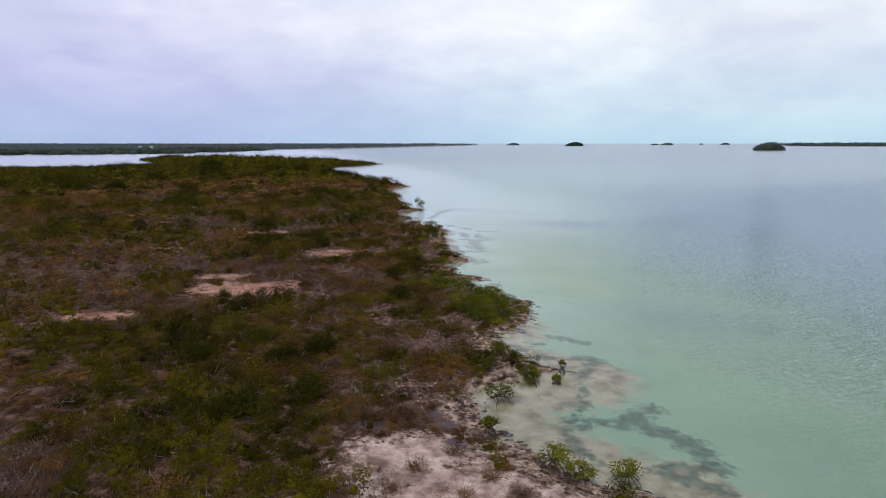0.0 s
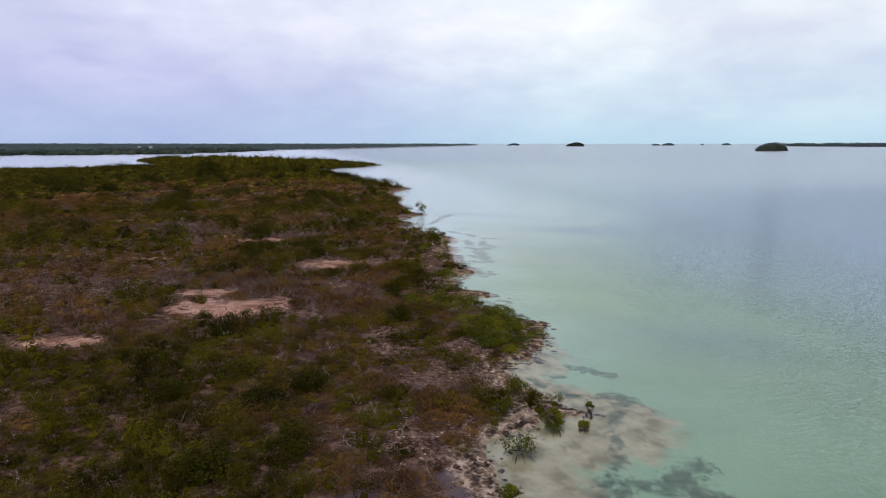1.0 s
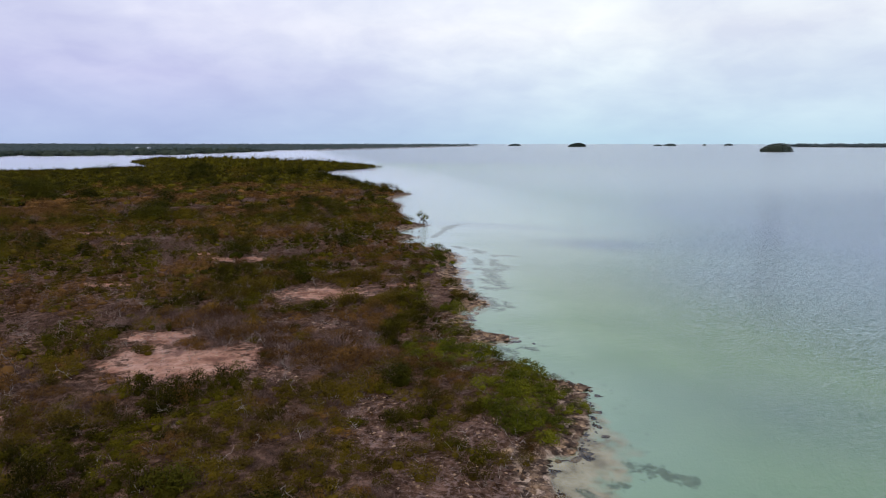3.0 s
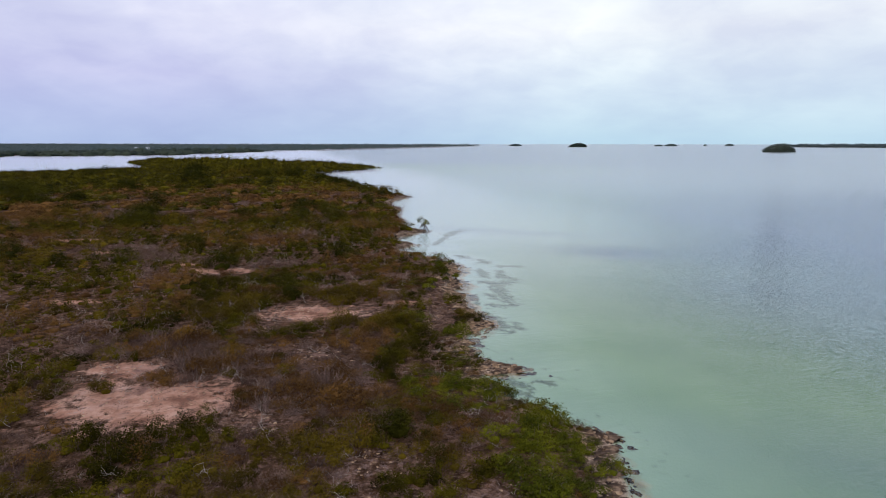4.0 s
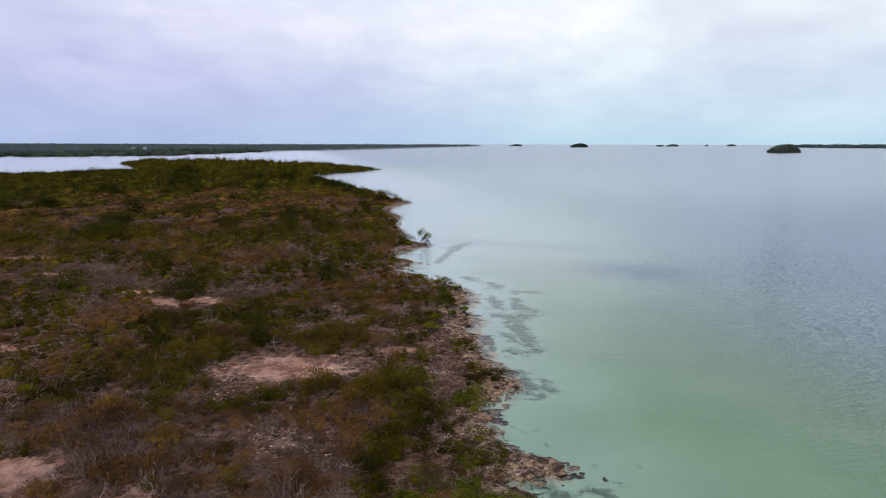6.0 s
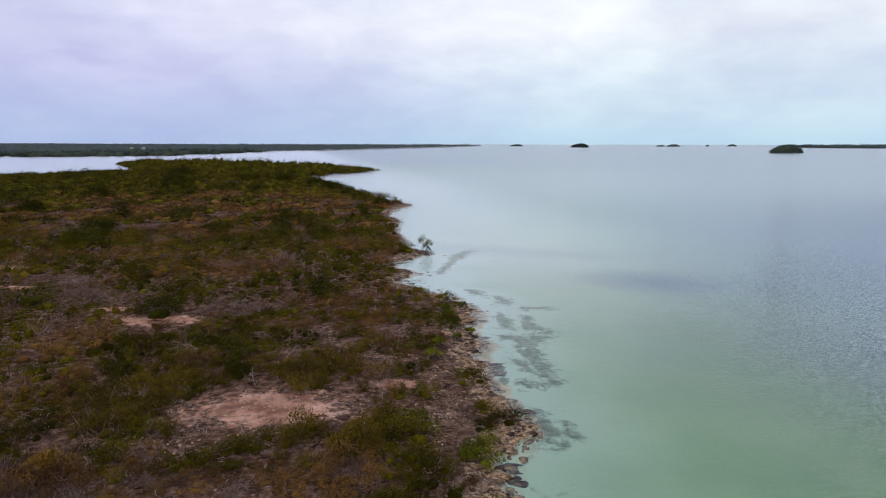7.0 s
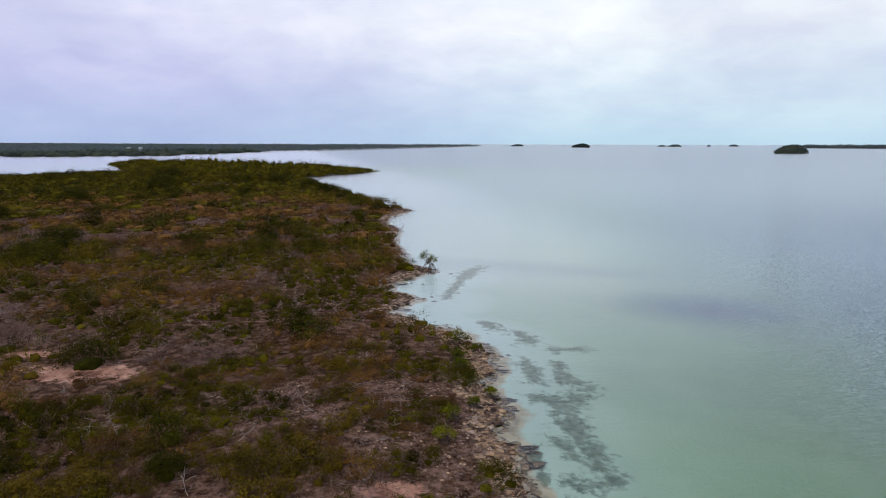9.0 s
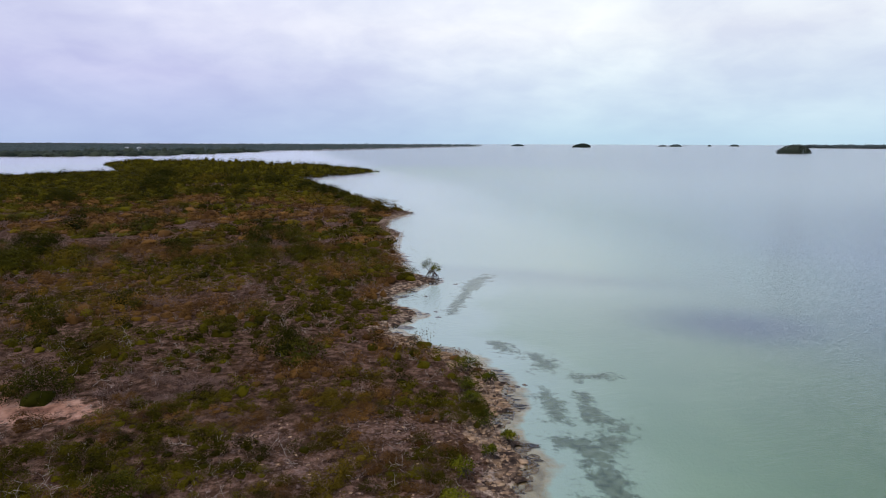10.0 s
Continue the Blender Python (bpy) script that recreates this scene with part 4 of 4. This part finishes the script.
x = RNG.uniform(1000, 2600, 9000)
y = RNG.uniform(1450, 2300, 9000)
keep = (inland(x, y, EAST_COAST) > -10) & (x < y * 0.95)
x, y = x[keep], y[keep]
me = woods("eastern_woods", x, y, RNG.uniform(5, 11, len(x)), RNG.uniform(8, 16, len(x)), 4.0, HAZED_GREEN)
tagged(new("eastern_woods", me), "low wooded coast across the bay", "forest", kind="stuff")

for cx, cy, rx, ry, h in CAYS:
    cay = tagged(new("mangrove_cay"), "small round islet covered with dark green mangrove trees", "islet", "mangrove cays")
    cay.location = (cx, cy, 0)
    # a bumpy dome of leaf clumps down to the water
    n = int(700 + rx * 90)
    w = unit(RNG.normal(0, 1, (n, 3)) * np.array([1, 1, 0.8]))
    w[:, 2] = np.abs(w[:, 2])
    lump = 0.84 + 0.34 * (fbm(w[:, 0] * 3 + cx, w[:, 1] * 3 + w[:, 2] * 2, 15) - 0.3) + RNG.normal(0, 0.03, n)
    p = w * lump[:, None] * np.array([rx, ry, h])
    p[:, 2] = h * np.clip(p[:, 2] / h, 0, 2) ** 0.92 * (1 - 0.22 * (w[:, 0] - 0.35) ** 2)
    size = 0.9 + cy / 1500
    v, f = leaf_blades(RNG, p, w, size * RNG.uniform(0.8, 1.4, n), size, True, 0.18)
    # cays beyond 2000 m get the leaf colour with haze painted in
    part("crown", plain_mesh("crown", v, f), COAST_GREEN if cy < 2000 else HAZED_GREEN, cay)
    for i in range(24):
        w = 6.283 * i / 24
        part("trunk", tubes_mesh("trunk", [([(math.cos(w) * rx * 0.8, math.sin(w) * ry * 0.8, -0.5), (math.cos(w) * rx * 0.7, math.sin(w) * ry * 0.7, h * 0.2),
                       (math.cos(w) * rx * 0.6, math.sin(w) * ry * 0.6, h * 0.4)], [0.25, 0.2, 0.12])]), ROOT, cay)


def box(bm, x0, x1, y0, y1, z0, z1):
    r = bmesh.ops.create_cube(bm, size=1.0)
    bmesh.ops.scale(bm, vec=(x1 - x0, y1 - y0, z1 - z0), verts=r["verts"])
    bmesh.ops.translate(bm, vec=((x0 + x1) / 2, (y0 + y1) / 2, (z0 + z1) / 2), verts=r["verts"])


def bm_mesh(name, bm):
    me = bpy.data.meshes.new(name)
    bm.to_mesh(me)
    bm.free()
    return me


def house(label, px, py, wide, deep, tall, turn):
    root = tagged(new("house"), label, "house", "white houses on the far shore")
    root.matrix_world = pose(px, py, 0.3, 0, 0, turn)
    bm = bmesh.new()
    box(bm, -wide / 2, wide / 2, -deep / 2, deep / 2, 0, tall)
    bmesh.ops.bevel(bm, geom=bm.edges[:], offset=0.05, segments=1)
    part("wall", bm_mesh("wall", bm), WHITE, root)
    bm = bmesh.new()
    w, e = wide / 2 + 0.6, deep / 2 + 0.6
    vs = [bm.verts.new(p) for p in ((-w, -e, tall), (w, -e, tall), (w, e, tall), (-w, e, tall), (-w * 0.6, 0, tall + 1.4), (w * 0.6, 0, tall + 1.4))]
    for q in ((0, 1, 5, 4), (1, 2, 5), (2, 3, 4, 5), (3, 0, 4), (3, 2, 1, 0)):
        bm.faces.new([vs[i] for i in q])
    part("roof", bm_mesh("roof", bm), ROOF, root)
    for i in range(3):
        bm = bmesh.new()
        cx = (i - 1) * wide * 0.3
        box(bm, cx - 0.7, cx + 0.7, -deep / 2 - 0.06, -deep / 2 + 0.05, tall - 2.4, tall - 1.0)
        part("window", bm_mesh("window", bm), PANE, root)


house("white two-storey house among the far mangroves", -466, 905, 3.6, 5, 4.6, 10)
house("long white house among the far mangroves", -449, 905, 3.0, 5, 4.8, -20)

# ---------------------------------------------------------------- single plants by the water
SAPLINGS_A = [
        (2.4, 25.4, 0.5, 0.95), (7.4, 22.2, 0.8, 0.95), (5.6, 22.1, 0.65, 0.75), (4.7, 22.8, 1.0, 0.9), (3.2, 29.5, 0.85, 0.95),
        (5.0, 32.4, 0.55, 0.7), (6.9, 33.0, 0.22, 0.95), (3.6, 34.6, 0.7, 0.9), (-5.4, 113.4, 1.1, 2.4), (-4.9, 114.0, 0.7, 1.6),
        (3.9, 49.9, 0.9, 0.65)]
SAPLINGS_B = [
        (2.2, 52.2, 0.8, 0.6), (-0.4, 79.5, 0.5, 0.75), (-0.9, 86.6, 0.5, 0.8), (-2.2, 88.2, 0.9, 1.0), (-2.3, 85.4, 0.7, 0.8), (-2.0, 83.4, 0.7, 0.8),
        (-1.4, 81.2, 0.75, 0.9), (-1.4, 78.1, 0.45, 0.6), (-2.5, 76.4, 0.7, 0.8), (-2.9, 74.1, 0.7, 0.7), (2.7, 32.9, 0.6, 0.6), (6.4, 31.8, 0.3, 0.55), (5.1, 31.7, 0.6, 0.6)]
for i, (px, py, rad, hgt) in enumerate(SAPLINGS_A + SAPLINGS_B):
    ob = mangrove("mangrove_sapling", "young red mangrove on arching prop roots in shallow water", "mangrove saplings", RNG, RND, rad, hgt,
                  roots=7 + int(rad * 8), clumps=7 + int(rad * 11), leaves=44)
    z = float(ground_at(np.array([px]), np.array([py]))[0])
    ob.matrix_world = pose(px, py, z, 0, 0, RND.uniform(0, 360))

# larger round bushes that stand out of the scrub
BUSHES_A = [
        (-15.5, 73.4, 1.3, 1.6), (-25.0, 82.9, 2.1, 1.7), (-14.4, 70.6, 1.0, 1.2), (-42.8, 83.4, 1.05, 1.9), (-14.0, 90.5, 1.6, 1.7),
        (-66.7, 100.9, 2.4, 2.9), (-92.4, 149.8, 5.4, 5.4), (-97.5, 152.5, 4.0, 4.4), (-84.3, 152.5, 3.2, 3.0), (-26.6, 121.1, 3.1, 2.7), (-21, 122, 2.6, 2.2),
        (-51.4, 116.1, 3.2, 2.6), (-53.9, 124.5, 3.2, 3.0), (-28.3, 132.2, 3.5, 2.8), (-24.5, 134, 2.8, 2.4)]
BUSHES_B = [
        (-69, 236, 4.8, 4.2), (-60.5, 246, 4.3, 4.3),
        (-89.4, 184.2, 4.5, 3.6), (-87, 222, 5.5, 4.4), (-101.7, 257, 6.0, 5.4), (-31.5, 200.9, 3.0, 2.6), (-38, 214, 3.6, 2.8), (-45, 226, 3.6, 2.8),
        (-51.4, 87.9, 2.0, 2.1), (-34, 96, 1.8, 1.6), (-3.2, 47, 1.4, 1.1), (-11, 36.5, 1.3, 1.0), (-6.8, 34.8, 1.3, 1.0), (-8.6, 32.6, 1.3, 1.0), (-13.5, 33.6, 1.2, 0.9), (-6.2, 29, 1.5, 1.0), (-9.0, 26.5, 1.6, 1.0)]
for i, (px, py, rad, hgt) in enumerate(BUSHES_A + BUSHES_B):
    ob = shrub("round_bush", "large rounded dark green bush rising above the scrub", "bush", "round bushes", RNG, RND, rad, hgt, DARK,
               clumps=int(16 + rad * 5), leaves=int(52 + rad * 9), size=0.08 + 0.032 * rad, heart=0.14)
    z = float(ground_at(np.array([px]), np.array([py]))[0])
    ob.matrix_world = pose(px, py, z, 0, 0, RND.uniform(0, 360))

# dark bush clumps scattered through the northern scrub
clump_models = [shrub("scrub_bush", "broad dark green bush among brown scrub", "bush", "northern bushes", RNG, RND, 1.0, 0.78 + 0.1 * i, DARK if i < 4 else OLIVE, clumps=20, leaves=24, size=0.115, heart=0.16) for i in range(5)]
x, y = RNG.uniform(-150, -8, 1600), 84 + 200 * RNG.uniform(0, 1, 1600) ** 1.2
g = fbm(x * 0.06, y * 0.06, 131, 2)
ok = np.flatnonzero((inland(x, y, CAPE) > 3) & (g > 0.47) & (np.abs(x) < (y + 6) * 0.8))[:110]
for n, i in enumerate(ok):
    z = float(ground_at(x[i:i + 1], y[i:i + 1])[0])
    m_ = pose(float(x[i]), float(y[i]), z, 0, 0, RND.uniform(0, 360))
    ob = clump_models[n] if n < 5 else copy_thing(clump_models[n % 5], m_)
    ob.matrix_world = m_
    r = RND.uniform(1.0, 2.3) * (1 + max(0.0, float(y[i]) - 110) / 160)
    ob.scale = (r * RND.uniform(0.9, 1.5), r, r * RND.uniform(0.75, 1.0))

# bleached dead branches
snags = [snag("dead_branch", "bleached bare dead branch standing in the scrub", "dead branches", RND, 0.55 + 0.16 * i) for i in range(5)]
x, y = RNG.uniform(-40, 3, 600), 20 + 90 * RNG.uniform(0, 1, 600)
d = shore_distance(x, y)
ok = np.flatnonzero((d > 1.2) & (np.abs(x) < (y + 4) * 0.8))[:170]
for n, i in enumerate(ok):
    z = float(ground_at(x[i:i + 1], y[i:i + 1])[0])
    m_ = pose(float(x[i]), float(y[i]), z + 0.1, RND.uniform(-25, 25), RND.uniform(-25, 25), RND.uniform(0, 360))
    if n < 5:
        snags[n].matrix_world = m_
    else:
        copy_thing(snags[n % 5], m_)

# ---------------------------------------------------------------- shore rocks
rocks = [rock_mesh("shore_rock", RND, RND.uniform(0.14, 0.30)) for _ in range(8)]
ROCK_LABEL = "weathered dark limestone rock at the water's edge"


def put_rock(px, py, s, stretch=1.0, turn=None, sink=0.1):
    me = rocks[RND.randrange(8)]
    if not me.materials:
        me.materials.append(ROCK)
    ob = tagged(new("shore_rock", me), ROCK_LABEL, "rock", "shore rocks")
    z = max(float(ground_at(np.array([px]), np.array([py]))[0]), -0.25)
    ob.matrix_world = pose(px, py, z + sink * s, 0, 0, RND.uniform(0, 360) if turn is None else turn)
    ob.scale = (s * stretch, s, s * 0.7)


# ledges on the points
for px, py, s, st, turn in [(6.7, 47.3, 0.55, 1.8, 10), (6.3, 44.8, 0.7, 1.7, 0), (5.9, 42.4, 0.45, 1.5, 20), (7.3, 33.3, 0.35, 2.2, 5), (6.2, 33.6, 0.4, 2.0, -10),
                            (3.3, 56.2, 0.6, 2.3, 8), (2.2, 56.5, 0.7, 1.7, 0), (1.8, 65.3, 0.5, 2.0, 10), (1.3, 65.9, 0.6, 1.5, 0), (0.1, 78, 0.5, 1.6, 0),
                            (0.2, 86.8, 0.5, 2.0, 0), (-5.6, 101.6, 0.6, 2.5, 0), (-4.3, 113.5, 0.7, 2.3, 5), (-11.6, 174, 0.8, 2.4, 5), (-13.2, 173, 0.9, 2.0, 0), (-12.4, 172.4, 0.6, 2.0, 20),
                            (-7.3, 108.2, 0.5, 2.0, 0), (-9.0, 125.5, 0.7, 1.8, 0), (-10.8, 132.8, 0.8, 1.8, 0)]:
    put_rock(px, py, s * 0.36, st * 0.8, turn, 0.05)
    for _ in range(9):
        put_rock(px + RND.gauss(-0.4, 0.7) * s * 2, py + RND.gauss(0, 0.4) * s * 2, s * RND.uniform(0.15, 0.36), RND.uniform(1.1, 1.7))
x, y = RNG.uniform(-16, 10, 9000), RNG.uniform(18, 170, 9000)
d = shore_distance(x, y)
ok = np.flatnonzero((d > -0.35) & (d < 1.3) & ((y < 110) | (RNG.uniform(0, 1, 9000) < 0.5)))
for i in ok[:165]:
    put_rock(float(x[i]), float(y[i]), RND.uniform(0.07, 0.20), RND.uniform(1.2, 2.2), RND.gauss(15, 30))

# broken limestone rubble along the waterline and on the bare ground
BLOCK = np.array([(1, 0, 0.1), (0.4, 0.9, 0), (-0.7, 0.7, 0.1), (-0.9, -0.4, 0), (0.2, -1, 0.1), (0.3, 0.1, 0.8), (-0.3, -0.2, 0.7)], float)
BLOCK_FACES = np.array([(0, 1, 5), (1, 2, 5), (2, 6, 5), (2, 3, 6), (3, 4, 6), (4, 5, 6), (4, 0, 5)])


PLATE_RIM = np.array([(1.0, 0.1), (0.55, 0.8), (-0.3, 0.95), (-1.0, 0.35), (-0.75, -0.7), (0.35, -0.9)])
PLATE_FACES = np.array([(0, 1, 2), (0, 2, 3), (0, 3, 4), (0, 4, 5)] + [q for i in range(6) for q in ((i, i + 6, (i + 1) % 6 + 6), (i, (i + 1) % 6 + 6, (i + 1) % 6))])


def plates(name, label, x, y, s, material, thick):
    """Thin flat-topped slabs with jagged rims, a little tilted."""
    n = len(x)
    rim = PLATE_RIM[None] * (1 + RNG.normal(0, 0.2, (n, 6, 2))) * s[:, None, None] * np.stack([RNG.uniform(1.0, 1.7, n), np.ones(n)], 1)[:, None, :]
    turn = RNG.normal(0.3, 0.7, n)
    c_, s_ = np.cos(turn)[:, None], np.sin(turn)[:, None]
    rim = np.stack([rim[..., 0] * c_ - rim[..., 1] * s_, rim[..., 0] * s_ + rim[..., 1] * c_], -1)
    tilt = (rim * RNG.normal(0, 0.09, (n, 1, 2))).sum(-1)
    base = np.stack([x, y, np.maximum(ground_at(x, y), -0.06)], 1)[:, None, :]
    lift = (thick * RNG.uniform(0.5, 1.3, n))[:, None]
    top = base + np.concatenate([rim, (tilt + lift + RNG.normal(0, 0.008, (n, 6)))[..., None]], -1)
    low = base + np.concatenate([rim * 0.88, np.full((n, 6, 1), -0.05)], -1)
    v = np.concatenate([top, low], 1)
    f = PLATE_FACES[None] + (np.arange(n) * 12)[:, None, None]
    me = plain_mesh(name, v.reshape(-1, 3), f.reshape(-1, 3))
    me.materials.append(material)
    tagged(new(name, me), label, "stones", kind="stuff")


def rubble(name, label, x, y, s, material, flat=0.55, sill=-0.12, long=1.2, swing=3.1416):
    n = len(x)
    turn = RNG.uniform(-swing, swing, n)
    v = BLOCK[None] * (1 + RNG.normal(0, 0.22, (n, 7, 3))) * s[:, None, None] * np.array([long, 1, flat])
    c_, s_ = np.cos(turn)[:, None], np.sin(turn)[:, None]
    v = np.stack([v[..., 0] * c_ - v[..., 1] * s_, v[..., 0] * s_ + v[..., 1] * c_, v[..., 2]], -1)
    v = v + np.stack([x, y, np.maximum(ground_at(x, y), sill)], 1)[:, None, :] - np.array([0, 0, 0.02])
    f = BLOCK_FACES[None] + (np.arange(n) * 7)[:, None, None]
    me = plain_mesh(name, v.reshape(-1, 3), f.reshape(-1, 3))
    me.materials.append(material)
    tagged(new(name, me), label, "stones", kind="stuff")


x, y = RNG.uniform(-16, 10, 90000), RNG.uniform(18, 175, 90000)
d = shore_distance(x, y)
s = (d > -0.6) & (d < 2.4) & (RNG.uniform(0, 1, len(x)) < np.exp(-np.abs(d - 0.3)) * 1.2)
x, y = x[s], y[s]
rubble("shore_rubble", "broken brown limestone rubble along the waterline", x, y, 0.04 + 0.16 * RNG.uniform(0, 1, len(x)) ** 2.5, ROCK)

m = Mat("tan_limestone", 0.9, 0.05)
c = m.ramp(m.noise(3.0, 7.0, 0.7), (0.38, (0.09, 0.055, 0.033)), (0.47, (0.34, 0.21, 0.12)), (0.62, (0.62, 0.42, 0.255)))
c = m.mix(m.math("MULTIPLY", m.geo.outputs["Random Per Island"], 0.5), c, (0.20, 0.13, 0.08))
m.colour(c)
m.bump(m.noise(9.0, 6.0, 0.7), 0.9, 0.05)
TAN = m.m
x, y = RNG.uniform(-14, 8, 52000), RNG.uniform(34, 150, 52000)
d = shore_distance(x, y)
s = (d > np.where((y > 58) & (y < 97), -0.7, -0.4)) & (d < 1.6) & (RNG.uniform(0, 1, len(x)) < np.where((y > 62) & (y < 95), 1.1, np.where(y < 62, 0.35, 0.06)) * (0.3 + vnoise(x * 0.4, y * 0.4, 201)))
x, y = x[s], y[s]
plates("ledge_slabs", "flat tan limestone slabs broken along the shore", x, y, 0.05 + 0.19 * RNG.uniform(0, 1, len(x)) ** 2.4, TAN, 0.035)

# thin ledges that reach out from the shore into the water
x, y, size = [], [], []
at = 36.0
while at < 172:
    at += RND.uniform(0.7, 1.9) * (1 + max(0.0, at - 95) / 90)
    row = np.arange(-18.0, 9.0, 0.1)
    dry = row[shore_distance(row, np.full(len(row), at)) > 0.0]
    tip = float(dry.max()) + RND.uniform(-0.2, 0.7 if at < 60 else 1.5)
    for _ in range(11):
        x.append(tip - abs(RND.gauss(0, 1.1)))
        y.append(at + RND.gauss(0, 0.2))
        size.append(RND.uniform(0.06, 0.24))
rubble("ledge_fingers", "thin dark limestone ledges reaching out from the shore", np.array(x), np.array(y), np.array(size), ROCK, 0.42, -0.07, 2.6, 0.3)

x, y = RNG.uniform(-24, 4, 40000), RNG.uniform(19, 92, 40000)
s = (shore_distance(x, y) > 0.6) & (np.maximum(blots(x, y, STONY), 0.62 * blots(x, y, SAND)) * RNG.uniform(0, 1, len(x)) > 0.29)
x, y = x[s], y[s]
rubble("stone_litter", "small grey and tan stones scattered on bare ground", x, y, 0.025 + 0.10 * RNG.uniform(0, 1, len(x)) ** 3, TAN, 0.5)

# pale broken twigs standing out of the scrub
x, y = RNG.uniform(-60, 4, 4000), 18 + 105 * RNG.uniform(0, 1, 4000)
d = shore_distance(x, y)
s = (d > 0.8) & (np.abs(x) < (y + 6) * 0.8) & (fbm(x * 0.2, y * 0.2, 171, 2) > 0.47)
x, y = x[s], y[s]
base = np.stack([x, y, ground_at(x, y) + 0.15], 1)
v, f = twig_blades(RNG, base, RNG.uniform(0.3, 0.7, len(x)), RNG.uniform(0.25, 0.7, len(x)), 5, 0.022)
me = plain_mesh("pale_twigs", v, f)
me.materials.append(BLEACHED)
tagged(new("pale_twigs", me), "pale bleached twigs sticking out of the scrub", "twigs", kind="stuff")

# fallen twigs and dry grass between the shrubs
x, y = seeds(-26, 8, 17.5, 92, 0.5, RNG)
d = shore_distance(x, y)
bare = blots(x, y, SAND)
s = (d > 0.5) & (RNG.uniform(0, 1, len(x)) > np.clip(bare * 1.7, 0, 0.93))
x, y = x[s], y[s]
half = RNG.uniform(0, 1, len(x)) < 0.55
for sel, name, label, material in ((half, "dry_grass", "thin brown dry grass and stalks between the shrubs", RUST), (~half, "fallen_twigs", "fallen grey twigs littering the scrub floor", TWIG)):
    n = int(sel.sum())
    base = np.stack([x[sel], y[sel], ground_at(x[sel], y[sel])], 1)
    v, f = twig_blades(RNG, base, RNG.uniform(0.15, 0.5, n), RNG.uniform(0.08, 0.35, n), 10, 0.018)
    me = plain_mesh(name, v, f)
    me.materials.append(material)
    tagged(new(name, me), label, "litter", kind="stuff")

# brown grass tufts on the pale flat by the water
tufts = []
for i, (px, py, q) in enumerate([(-3.4, 22.5, 0.45), (-2.2, 24.6, 0.35), (-0.6, 22.2, 0.5), (0.8, 23.4, 0.4), (2.2, 21.6, 0.55), (3.2, 20.6, 0.6), (1.2, 20.4, 0.5),
                                 (-1.4, 20.6, 0.6), (-3.6, 20.8, 0.5), (0.0, 25.4, 0.3), (1.6, 24.6, 0.3), (-2.6, 26.2, 0.35), (2.9, 22.6, 0.4), (-0.2, 27.6, 0.4)]):
    root = tagged(new("grass_tuft"), "dry brown grass tuft on pale sandy ground", "grass", "grass tufts")
    v, f = twig_blades(RNG, np.zeros((1, 3)), np.array([q]), np.array([q * 1.1]), 170, 0.013)
    tagged(part("blade_tangle", plain_mesh("blade_tangle", v, f), RUST, root), kind="stuff")
    root.matrix_world = pose(px, py, float(ground_at(np.array([px]), np.array([py]))[0]))
